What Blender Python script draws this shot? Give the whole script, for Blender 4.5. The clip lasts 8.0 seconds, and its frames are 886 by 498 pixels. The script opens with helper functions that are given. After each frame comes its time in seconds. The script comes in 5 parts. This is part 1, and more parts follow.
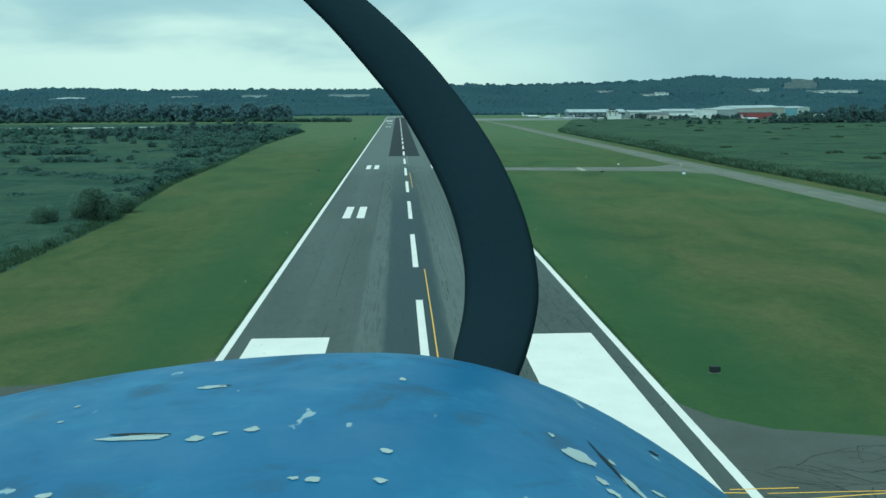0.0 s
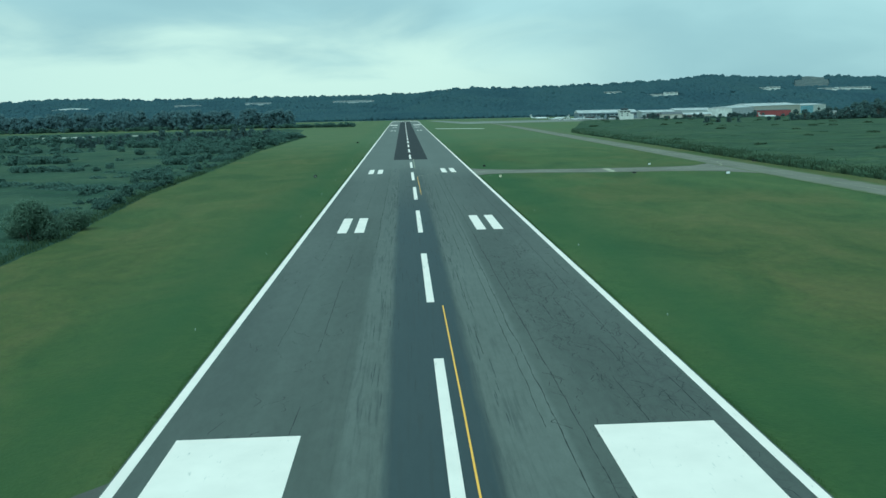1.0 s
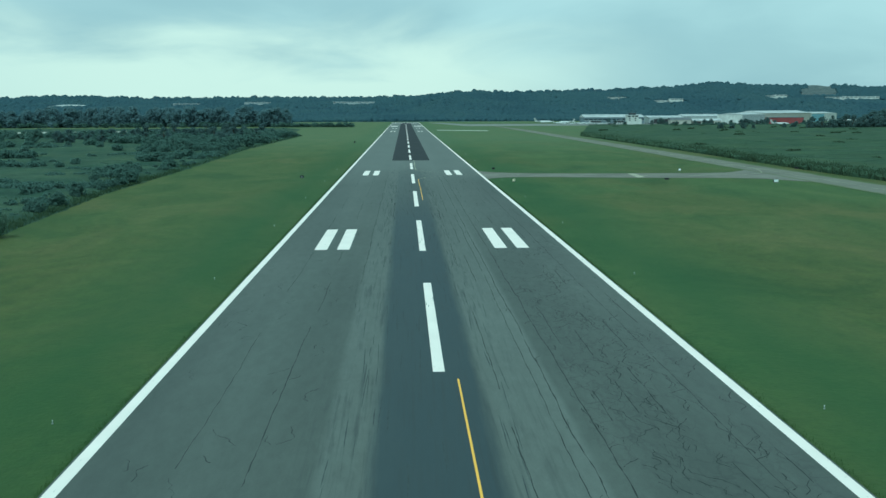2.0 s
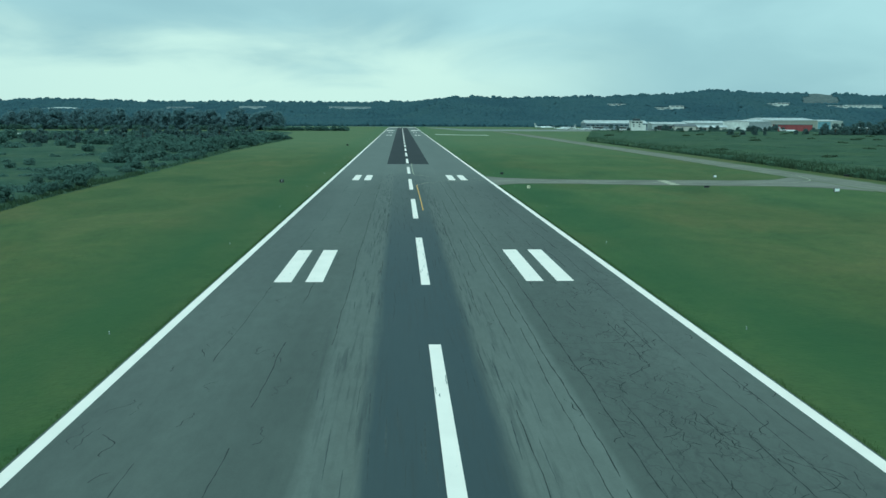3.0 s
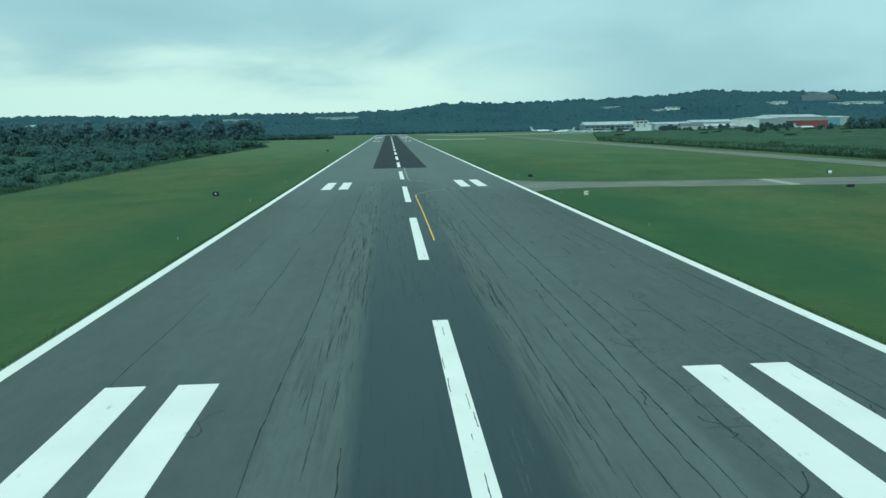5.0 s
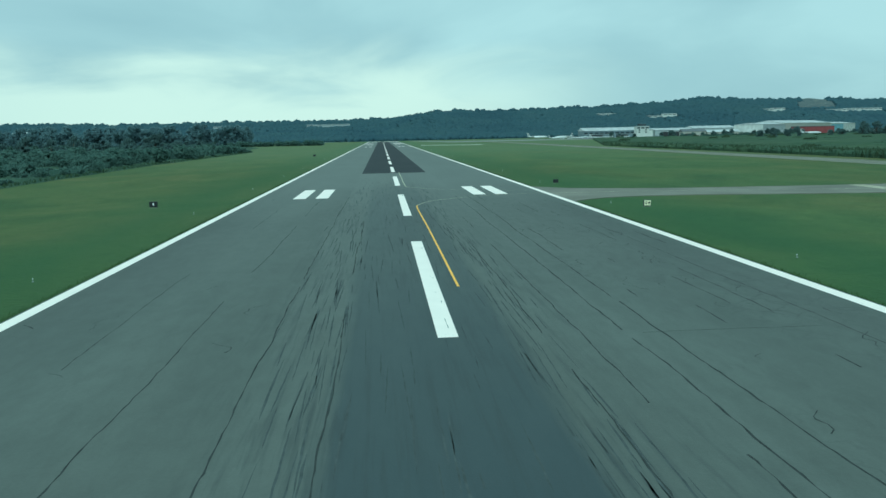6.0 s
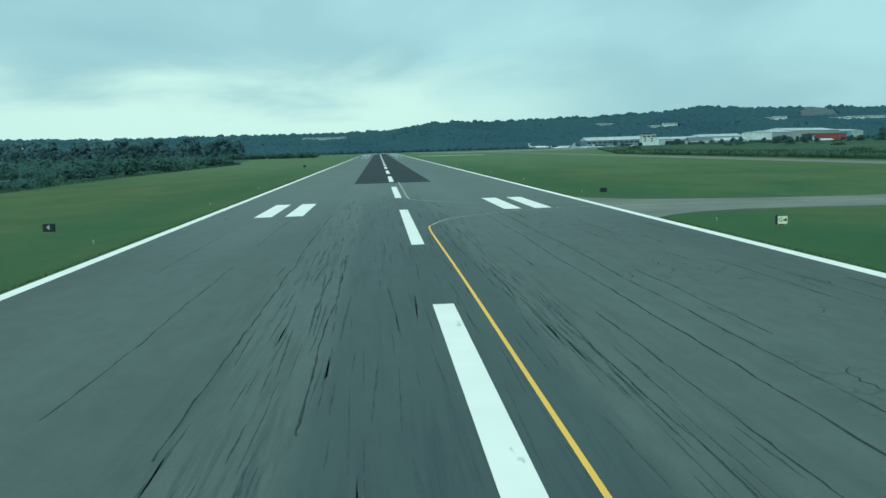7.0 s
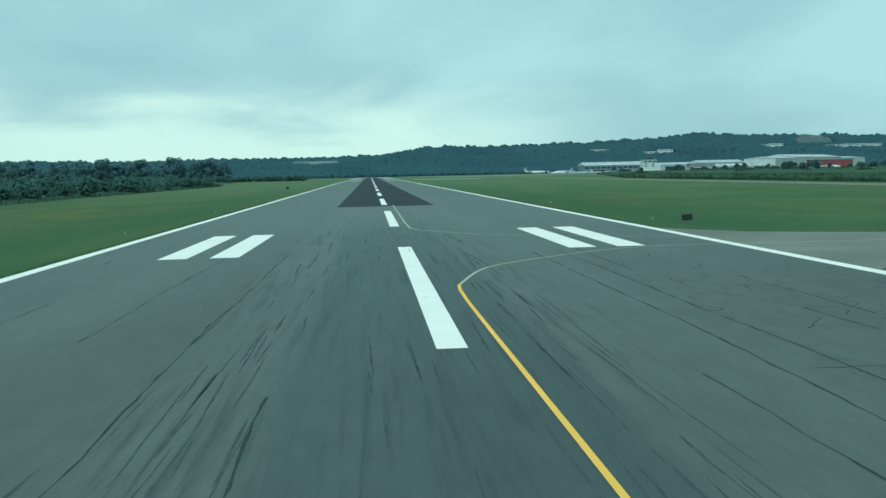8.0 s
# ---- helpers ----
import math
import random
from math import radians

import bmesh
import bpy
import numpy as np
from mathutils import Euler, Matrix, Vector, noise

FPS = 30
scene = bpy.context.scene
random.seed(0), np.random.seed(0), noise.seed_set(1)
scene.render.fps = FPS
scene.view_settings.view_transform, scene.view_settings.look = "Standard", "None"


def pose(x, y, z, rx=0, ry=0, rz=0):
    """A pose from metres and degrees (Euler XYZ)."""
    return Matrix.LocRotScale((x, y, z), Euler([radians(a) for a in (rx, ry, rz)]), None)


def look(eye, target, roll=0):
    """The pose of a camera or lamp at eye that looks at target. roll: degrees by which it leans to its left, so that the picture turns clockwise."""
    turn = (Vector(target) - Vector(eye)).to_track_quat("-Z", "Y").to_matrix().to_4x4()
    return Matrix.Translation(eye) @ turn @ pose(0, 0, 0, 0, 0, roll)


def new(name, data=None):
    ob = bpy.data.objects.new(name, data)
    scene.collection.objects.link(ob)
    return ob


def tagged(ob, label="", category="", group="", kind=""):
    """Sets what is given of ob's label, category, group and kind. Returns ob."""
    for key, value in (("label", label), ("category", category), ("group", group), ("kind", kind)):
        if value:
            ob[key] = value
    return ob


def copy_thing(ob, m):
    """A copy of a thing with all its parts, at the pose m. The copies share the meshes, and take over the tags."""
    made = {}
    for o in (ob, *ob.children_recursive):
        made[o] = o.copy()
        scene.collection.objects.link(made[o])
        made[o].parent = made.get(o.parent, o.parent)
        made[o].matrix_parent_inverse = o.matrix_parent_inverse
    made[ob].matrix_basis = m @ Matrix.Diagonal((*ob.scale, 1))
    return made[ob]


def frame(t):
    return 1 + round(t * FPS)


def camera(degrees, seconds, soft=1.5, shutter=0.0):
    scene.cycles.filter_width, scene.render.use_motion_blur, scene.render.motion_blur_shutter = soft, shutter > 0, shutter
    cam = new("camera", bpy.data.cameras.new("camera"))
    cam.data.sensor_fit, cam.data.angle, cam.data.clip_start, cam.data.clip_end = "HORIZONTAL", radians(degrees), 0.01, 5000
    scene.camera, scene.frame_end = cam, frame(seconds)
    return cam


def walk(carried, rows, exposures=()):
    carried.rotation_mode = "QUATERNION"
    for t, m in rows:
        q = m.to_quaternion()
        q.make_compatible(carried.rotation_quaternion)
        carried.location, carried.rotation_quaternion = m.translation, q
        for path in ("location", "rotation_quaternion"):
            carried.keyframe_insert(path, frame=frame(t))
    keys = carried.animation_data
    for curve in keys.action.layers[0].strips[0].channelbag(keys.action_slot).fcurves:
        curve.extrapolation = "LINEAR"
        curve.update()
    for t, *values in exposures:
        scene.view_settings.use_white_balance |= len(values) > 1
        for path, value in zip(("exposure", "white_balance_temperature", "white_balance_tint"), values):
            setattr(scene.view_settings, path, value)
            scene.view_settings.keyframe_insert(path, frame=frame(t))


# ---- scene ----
cam = camera(54.5, 8.0)
PATH = [
    (0, (-2.593, -59.607, 27.681), (-2.095, -49.764, 25.986), -0.24),
    (0.5, (-2.663, -40.793, 25.936), (-2.207, -30.939, 24.297), -0.93),
    (1, (-2.739, -21.721, 24.137), (-2.322, -11.864, 22.504), -1.25),
    (1.5, (-2.616, -2.634, 22.486), (-2.209, 7.222, 20.844), -1.05),
    (1.7, (-2.589, 4.962, 21.854), (-2.175, 14.820, 20.225), -0.73),
    (2.8, (-2.617, 46.265, 18.450), (-2.143, 56.138, 16.933), 0.42),
    (3, (-2.635, 53.837, 17.812), (-2.147, 63.709, 16.294), 0.25),
    (3.5, (-2.720, 72.706, 16.275), (-2.223, 82.580, 14.775), -0.74),
    (4, (-2.781, 91.456, 14.791), (-2.282, 101.333, 13.306), -1.16),
    (4.5, (-2.789, 110.276, 13.289), (-2.248, 120.153, 11.826), -1.06),
    (4.7, (-2.798, 117.733, 12.690), (-2.237, 127.612, 11.241), -1.12),
    (5.8, (-2.807, 159.264, 9.749), (-2.144, 169.155, 8.433), -1.22),
    (6, (-2.796, 166.736, 9.278), (-2.118, 176.625, 7.958), -1.22),
    (6.5, (-2.750, 185.270, 8.158), (-2.066, 195.160, 6.847), -1.24),
    (7, (-2.663, 203.608, 7.047), (-1.953, 213.514, 5.871), -1.73),
    (7.5, (-2.516, 222.151, 6.091), (-1.727, 232.063, 5.036), -1.56),
    (8, (-2.330, 240.766, 5.320), (-1.507, 250.692, 4.433), -1.29),
]
walk(cam, [(t, look(eye, target, roll)) for t, eye, target, roll in PATH],
     exposures=[(0, 0.45, 4700, -30), (3.5, 0.44, 4700, -30), (6.5, 0.47, 4700, -30), (8, 0.48, 4700, -30)])

# ---------------------------------------------------------------- world and sun
SUN_EL, SUN_AZ = radians(52), radians(205)      # behind cloud, high over the left shoulder


def build_world():
    world = bpy.data.worlds.new("overcast_sky")
    scene.world = world
    world.use_nodes = True
    nt = world.node_tree
    nt.nodes.clear()
    N, L = nt.nodes.new, nt.links.new
    out, bg = N("ShaderNodeOutputWorld"), N("ShaderNodeBackground")
    sky = N("ShaderNodeTexSky")
    sky.sky_type, sky.sun_disc, sky.sun_elevation, sky.sun_rotation = "NISHITA", False, SUN_EL, SUN_AZ
    sky.air_density, sky.dust_density = 1.0, 2.0
    coord = N("ShaderNodeTexCoord")
    sep = N("ShaderNodeSeparateXYZ")
    L(coord.outputs["Generated"], sep.inputs[0])
    # the cloud deck lies on a plane overhead: direction / (height + a little)
    up = N("ShaderNodeMath"); up.operation = "MAXIMUM"; up.inputs[1].default_value = 0.0
    L(sep.outputs[2], up.inputs[0])
    lift = N("ShaderNodeMath"); lift.operation = "ADD"; lift.inputs[1].default_value = 0.16
    L(up.outputs[0], lift.inputs[0])
    flat = N("ShaderNodeVectorMath"); flat.operation = "DIVIDE"
    comb = N("ShaderNodeCombineXYZ")
    for i in range(3):
        L(lift.outputs[0], comb.inputs[i])
    L(coord.outputs["Generated"], flat.inputs[0]); L(comb.outputs[0], flat.inputs[1])
    shift = N("ShaderNodeMapping")
    shift.inputs["Location"].default_value = (1.3, 2.2, 0.4)
    shift.inputs["Scale"].default_value = (0.8, 0.55, 1)
    L(flat.outputs[0], shift.inputs[0])
    big = N("ShaderNodeTexNoise"); big.inputs["Scale"].default_value = 0.85; big.inputs["Detail"].default_value = 5
    big.inputs["Roughness"].default_value = 0.5; big.inputs["Distortion"].default_value = 0.4
    L(shift.outputs[0], big.inputs["Vector"])
    ramp = N("ShaderNodeValToRGB")
    e = ramp.color_ramp.elements
    e[0].position, e[0].color = 0.36, (0.498, 0.528, 0.530, 1)
    e[1].position, e[1].color = 0.66, (0.67, 0.68, 0.65, 1)
    mid = e.new(0.5); mid.color = (0.550, 0.574, 0.566, 1)
    L(big.outputs["Fac"], ramp.inputs[0])
    # thinner, brighter cloud low over the horizon ahead, with a ragged upper edge
    def ease(value, lo, hi, a=0.0, b=1.0):
        r = N("ShaderNodeMapRange"); r.interpolation_type = "SMOOTHSTEP"
        for i, v in enumerate((lo, hi, a, b)):
            r.inputs[i + 1].default_value = v
        L(value, r.inputs[0])
        return r.outputs[0]

    def calc(op, a, b):
        m = N("ShaderNodeMath"); m.operation = op
        for i, v in enumerate((a, b)):
            if isinstance(v, float):
                m.inputs[i].default_value = v
            else:
                L(v, m.inputs[i])
        return m.outputs[0]

    wisps = N("ShaderNodeTexNoise"); wisps.inputs["Scale"].default_value = 1.5; wisps.inputs["Detail"].default_value = 6
    wisps.inputs["Roughness"].default_value = 0.52; wisps.inputs["Distortion"].default_value = 0.5
    L(shift.outputs[0], wisps.inputs["Vector"])
    bearing = calc("DIVIDE", sep.outputs[0], calc("MAXIMUM", sep.outputs[1], 0.05))
    rim = calc("ADD", sep.outputs[2], calc("MULTIPLY", calc("SUBTRACT", wisps.outputs["Fac"], 0.5), 0.16))
    low = ease(rim, 0.035, 0.118, 1.0, 0.0)
    ahead = calc("MULTIPLY", ease(bearing, -1.1, -0.26), ease(bearing, 0.02, 0.34, 1.0, 0.0))
    ahead = calc("MULTIPLY", ahead, ease(sep.outputs[1], 0.0, 0.4))
    lowm = calc("MULTIPLY", calc("MULTIPLY", low, ahead), 0.92)
    glow = N("ShaderNodeMixRGB"); glow.inputs[2].default_value = (0.97, 0.87, 0.72, 1)
    L(lowm, glow.inputs[0]); L(ramp.outputs[0], glow.inputs[1])
    skys = N("ShaderNodeMixRGB"); skys.blend_type = "MULTIPLY"; skys.inputs[0].default_value = 1
    skys.inputs[2].default_value = (0.08, 0.08, 0.08, 1)
    L(sky.outputs[0], skys.inputs[1])
    cover = N("ShaderNodeMixRGB"); cover.inputs[0].default_value = 0.92
    L(skys.outputs[0], cover.inputs[1]); L(glow.outputs[0], cover.inputs[2])
    bg.inputs[1].default_value = 0.75
    L(cover.outputs[0], bg.inputs[0]); L(bg.outputs[0], out.inputs[0])


build_world()
sun = new("sun", bpy.data.lights.new("sun", "SUN"))
sun.data.energy, sun.data.angle, sun.data.color = 1.5, radians(40), (1.0, 0.96, 0.88)
sun.matrix_world = look((0, 0, 300), (-300 * math.sin(SUN_AZ), -300 * math.cos(SUN_AZ), 300 - 300 * math.tan(SUN_EL)))


# ---------------------------------------------------------------- materials
def material(name, rough=0.8, metal=0.0, spec=0.5):
    m = bpy.data.materials.new(name)
    m.use_nodes = True
    b = m.node_tree.nodes["Principled BSDF"]
    b.inputs["Roughness"].default_value, b.inputs["Metallic"].default_value = rough, metal
    b.inputs["Specular IOR Level"].default_value = spec
    return m, m.node_tree, b


class Nodes:
    """Short names for building a node tree on object coordinates."""

    def __init__(self, nt):
        self.nt = nt
        self.co = nt.nodes.new("ShaderNodeTexCoord").outputs["Object"]

    def noise(self, scale, stretch=(1, 1, 1), detail=4, rough=0.55, distortion=0.0, shift=(0, 0, 0)):
        mp = self.nt.nodes.new("ShaderNodeMapping")
        mp.inputs["Scale"].default_value, mp.inputs["Location"].default_value = stretch, shift
        self.nt.links.new(self.co, mp.inputs[0])
        n = self.nt.nodes.new("ShaderNodeTexNoise")
        n.inputs["Scale"].default_value, n.inputs["Detail"].default_value = scale, detail
        n.inputs["Roughness"].default_value, n.inputs["Distortion"].default_value = rough, distortion
        self.nt.links.new(mp.outputs[0], n.inputs["Vector"])
        return n.outputs["Fac"]

    def crazing(self, scale, stretch):
        """1 on the wandering edges of a net of cells, 0 within them."""
        mp = self.nt.nodes.new("ShaderNodeMapping")
        mp.inputs["Scale"].default_value = stretch
        warp = self.nt.nodes.new("ShaderNodeTexNoise")
        warp.inputs["Scale"].default_value, warp.inputs["Detail"].default_value = 1.2, 4
        self.nt.links.new(self.co, warp.inputs["Vector"])
        add = self.nt.nodes.new("ShaderNodeVectorMath")
        add.operation = "MULTIPLY_ADD"
        add.inputs[1].default_value = (1.6, 1.6, 0)
        self.nt.links.new(warp.outputs["Color"], add.inputs[0])
        self.nt.links.new(self.co, add.inputs[2])
        self.nt.links.new(add.outputs[0], mp.inputs[0])
        v = self.nt.nodes.new("ShaderNodeTexVoronoi")
        v.feature = "DISTANCE_TO_EDGE"
        v.inputs["Scale"].default_value = scale
        self.nt.links.new(mp.outputs[0], v.inputs["Vector"])
        return self.ramp(v.outputs["Distance"], (0.0, 1.0), (0.05, 0.0))

    def ramp(self, fac, *stops):
        r = self.nt.nodes.new("ShaderNodeValToRGB")
        els = r.color_ramp.elements
        while len(els) > len(stops):
            els.remove(els[-1])
        while len(els) < len(stops):
            els.new(1.0)
        for el, (pos, col) in zip(els, stops):
            el.position = pos
            el.color = (*col, 1) if isinstance(col, tuple) else (col, col, col, 1)
        self.nt.links.new(fac, r.inputs[0])
        return r.outputs[0]

    def mix(self, fac, a, b, mode="MIX"):
        m = self.nt.nodes.new("ShaderNodeMixRGB")
        m.blend_type = mode
        for socket, v in zip(m.inputs, (fac, a, b)):
            if isinstance(v, (int, float)):
                socket.default_value = v if socket.type == "VALUE" else (v, v, v, 1)
            elif isinstance(v, tuple):
                socket.default_value = (*v, 1)
            else:
                self.nt.links.new(v, socket)
        return m.outputs[0]

    def math(self, op, a, b=0.0):
        m = self.nt.nodes.new("ShaderNodeMath")
        m.operation = op
        for socket, v in zip(m.inputs, (a, b)):
            if isinstance(v, (int, float)):
                socket.default_value = v
            else:
                self.nt.links.new(v, socket)
        return m.outputs[0]

    def axis(self, n):
        s = self.nt.nodes.new("ShaderNodeSeparateXYZ")
        self.nt.links.new(self.co, s.inputs[0])
        return s.outputs[n]

    def between(self, v, lo, hi, soft):
        """1 where lo < v < hi, with soft edges."""
        a = self.nt.nodes.new("ShaderNodeMapRange")
        a.inputs[1].default_value, a.inputs[2].default_value = lo - soft, lo + soft
        b = self.nt.nodes.new("ShaderNodeMapRange")
        b.inputs[1].default_value, b.inputs[2].default_value = hi - soft, hi + soft
        b.inputs[3].default_value, b.inputs[4].default_value = 1, 0
        self.nt.links.new(v, a.inputs[0]); self.nt.links.new(v, b.inputs[0])
        return self.math("MULTIPLY", a.outputs[0], b.outputs[0])

    def bump(self, bsdf, height, strength=0.5, dist=0.05):
        b = self.nt.nodes.new("ShaderNodeBump")
        b.inputs["Strength"].default_value, b.inputs["Distance"].default_value = strength, dist
        self.nt.links.new(height, b.inputs["Height"])
        self.nt.links.new(b.outputs[0], bsdf.inputs["Normal"])

    def random(self):
        return self.nt.nodes.new("ShaderNodeObjectInfo").outputs["Random"]

    def island(self):
        return self.nt.nodes.new("ShaderNodeNewGeometry").outputs["Random Per Island"]


def plain(name, color, rough=0.7, metal=0.0, vary=0.12, scale=2.0, spec=0.4):
    """A painted or coated surface with slight stains and grain."""
    m, nt, b = material(name, rough, metal, spec)
    n = Nodes(nt)
    a = tuple(max(c * (1 - vary), 0) for c in color)
    z = tuple(min(c * (1 + vary), 1) for c in color)
    col = n.ramp(n.noise(scale, detail=6), (0.3, a), (0.7, z))
    nt.links.new(col, b.inputs["Base Color"])
    n.bump(b, n.noise(scale * 30), 0.15, 0.01)
    return m


def grass_material():
    m, nt, b = material("mown_grass", 0.9, spec=0.15)
    b.inputs["Sheen Weight"].default_value, b.inputs["Sheen Roughness"].default_value = 0.03, 0.5
    b.inputs["Sheen Tint"].default_value = (0.62, 0.80, 0.50, 1)
    n = Nodes(nt)
    patches = n.noise(0.055, (1.0, 0.55, 1), 7, 0.62, 0.8)
    streaks = n.noise(0.16, (1.0, 0.06, 1), 4, 0.6)
    fine = n.noise(1.6, (1, 1, 1), 6, 0.7)
    green = n.ramp(patches, (0.32, (0.056, 0.101, 0.033)), (0.50, (0.089, 0.134, 0.042)), (0.68, (0.117, 0.153, 0.049)))
    straw = n.ramp(patches, (0.30, (0.070, 0.097, 0.028)), (0.46, (0.104, 0.119, 0.035)), (0.62, (0.143, 0.132, 0.046)))
    off = n.math("ABSOLUTE", n.axis(0))
    verge = n.math("MULTIPLY", n.between(off, 38.0, 92.0, 12.0), n.between(n.axis(1), -400, 185, 55))
    verge = n.math("MAXIMUM", verge, n.between(n.axis(0), 131.0, 142.0, 2.5))
    broad = n.ramp(n.noise(0.022, (1, 0.7, 1), 4, 0.55, 0.6), (0.44, 0.0), (0.60, 0.85))
    # the extra straw left of the runway paints in warm haze on that side
    base = n.mix(n.math("ADD", n.math("MULTIPLY", n.math("MAXIMUM", broad, n.math("MAXIMUM", verge, n.math("MULTIPLY", n.between(n.axis(0), -2000, -23, 4), 0.55))), 0.72), 0.12), green, straw)
    base = n.mix(0.45, base, n.ramp(streaks, (0.3, 0.78), (0.7, 1.0)), "MULTIPLY")
    mottle = n.noise(0.45, (1, 0.7, 1), 5, 0.65)
    base = n.mix(0.6, base, n.ramp(mottle, (0.34, (0.62, 0.70, 0.78)), (0.66, (1.0, 1.0, 1.0))), "MULTIPLY")
    base = n.mix(0.7, base, n.ramp(fine, (0.30, 0.60), (0.68, 1.0)), "MULTIPLY")
    # lusher growth in a strip along the runway
    side = n.math("ABSOLUTE", n.axis(0))
    lush = n.between(side, 23.0, 38.0, 7.0)
    base = n.mix(n.math("MULTIPLY", lush, 0.68), base, (0.036, 0.078, 0.026))
    # distance haze put into the turf colour far down the field
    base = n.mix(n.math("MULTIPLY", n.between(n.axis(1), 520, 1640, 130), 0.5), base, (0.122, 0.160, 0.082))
    # ground under the woods, blue-grey with the haze of distance painted in
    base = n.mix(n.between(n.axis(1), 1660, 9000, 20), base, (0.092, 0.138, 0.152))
    nt.links.new(base, b.inputs["Base Color"])
    n.bump(b, n.noise(3.0, detail=8), 0.7, 0.12)
    return m


def rough_material(name, dark, mid, light, scale=0.12):
    m, nt, b = material(name, 0.92, spec=0.12)
    n = Nodes(nt)
    big = n.noise(scale * 0.3, (1, 0.6, 1), 4, 0.6, 0.8)
    small = n.noise(scale * 6, detail=7, rough=0.7)
    col = n.ramp(big, (0.3, dark), (0.5, mid), (0.72, light))
    col = n.mix(0.75, col, n.ramp(small, (0.3, 0.55), (0.68, 1.0)), "MULTIPLY")
    streaks = n.noise(scale * 0.9, (0.22, 1, 1), 5, 0.62, 0.5)
    col = n.mix(0.8, col, n.ramp(streaks, (0.36, (0.62, 0.66, 0.70)), (0.62, (1.0, 1.0, 1.0))), "MULTIPLY")
    nt.links.new(col, b.inputs["Base Color"])
    n.bump(b, n.noise(scale * 14, detail=8), 0.9, 0.25)
    return m


def asphalt_material():
    m, nt, b = material("runway_asphalt", 0.72, spec=0.4)
    n = Nodes(nt)
    x, y = n.axis(0), n.axis(1)
    wob = n.math("MULTIPLY", n.math("SUBTRACT", n.noise(0.06, (0.2, 0.25, 1), 3), 0.5), 0.7)
    fray = n.math("MULTIPLY", n.math("SUBTRACT", n.noise(1.3, (1, 0.05, 1), 4, 0.7), 0.5), 1.5)
    xw = n.math("ADD", x, wob)
    # paving lanes of different age: pale beside the middle, worn and browner outside
    lane = n.math("ADD", n.between(xw, 3.2, 8.7, 0.25), n.math("MULTIPLY", n.between(xw, -8.0, -4.6, 0.3), 0.75))
    lane = n.math("MULTIPLY", lane, n.math("ADD", n.math("MULTIPLY", n.between(y, -900, 150, 45), 0.7), 0.3))
    outer = n.ramp(n.noise(0.11, (1, 0.12, 1), 5, 0.6), (0.35, (0.100, 0.112, 0.099)), (0.65, (0.128, 0.140, 0.123)))
    base = n.mix(lane, outer, (0.166, 0.180, 0.160))
    lanes = n.noise(0.16, (1, 0.006, 1), 3, 0.5)
    base = n.mix(0.7, base, n.ramp(lanes, (0.35, 0.80), (0.65, 1.0)), "MULTIPLY")
    blotch = n.noise(0.07, (1, 0.4, 1), 6, 0.62)
    base = n.mix(0.7, base, n.ramp(blotch, (0.3, 0.74), (0.7, 1.0)), "MULTIPLY")
    fine = n.noise(6.0, detail=7, rough=0.8)
    base = n.mix(0.5, base, n.ramp(fine, (0.3, 0.66), (0.7, 1.0)), "MULTIPLY")
    worn = n.noise(1.1, (1, 0.35, 1), 6, 0.7, 0.3)
    base = n.mix(0.75, base, n.ramp(worn, (0.34, 0.78), (0.62, 1.0)), "MULTIPLY")
    # ravelled patches with shallow dark hollows on the outer right-hand lanes
    ravel = n.math("MULTIPLY", n.between(xw, 10.4, 19.6, 0.8), n.ramp(n.noise(0.12, (1, 0.3, 1), 4), (0.36, 0.0), (0.56, 1.0)))
    pits = n.ramp(n.noise(1.5, (1, 0.22, 1), 6, 0.72, 0.8), (0.52, 0.0), (0.62, 1.0))
    base = n.mix(n.math("MULTIPLY", n.math("MULTIPLY", ravel, pits), 0.45), base, (0.050, 0.054, 0.050))
    # crazing: a net of hairline cracks in worn patches
    cell = n.crazing(0.75, (1.0, 0.55, 1.0))
    crazed = n.math("MULTIPLY", n.between(x, 9.6, 21.6, 0.6), n.ramp(n.noise(0.09, (1, 0.35, 1), 4, 0.6, shift=(3.1, 0, 0)), (0.44, 0.0), (0.56, 1.0)))
    base = n.mix(n.math("MULTIPLY", n.math("MULTIPLY", cell, crazed), 0.6), base, (0.036, 0.040, 0.038))
    # pavement colour lightened towards the far end in place of distance haze
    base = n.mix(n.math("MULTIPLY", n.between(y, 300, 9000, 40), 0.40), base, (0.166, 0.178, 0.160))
    # tyre rubber laid down along the touchdown zone
    xf = n.math("ADD", x, fray)
    zone = n.math("ADD", n.math("MULTIPLY", n.between(y, -330, 205, 30), 0.6), n.math("MULTIPLY", n.between(y, -330, 310, 30), 0.4))
    patchy = n.ramp(n.noise(0.05, (1, 0.25, 1), 4), (0.3, 0.78), (0.6, 1.0))
    band = n.math("MULTIPLY", n.math("MULTIPLY", n.between(xf, -4.7, 3.0, 0.45), zone), patchy)
    base = n.mix(n.math("MULTIPLY", band, 0.86), base, (0.030, 0.045, 0.055))
    wide = n.math("MULTIPLY", n.between(xw, -8.6, 6.5, 1.6), n.between(y, -330, 345, 30))
    streak = n.noise(2.9, (1.0, 0.035, 1), 5, 0.66, 0.35)
    marks = n.math("MULTIPLY", n.ramp(streak, (0.50, 0.0), (0.64, 1.0)), n.math("MULTIPLY", wide, n.ramp(n.noise(0.16, (1, 0.3, 1), 3), (0.40, 0.30), (0.56, 1.0))))
    base = n.mix(n.math("MULTIPLY", marks, 0.66), base, (0.036, 0.043, 0.044))
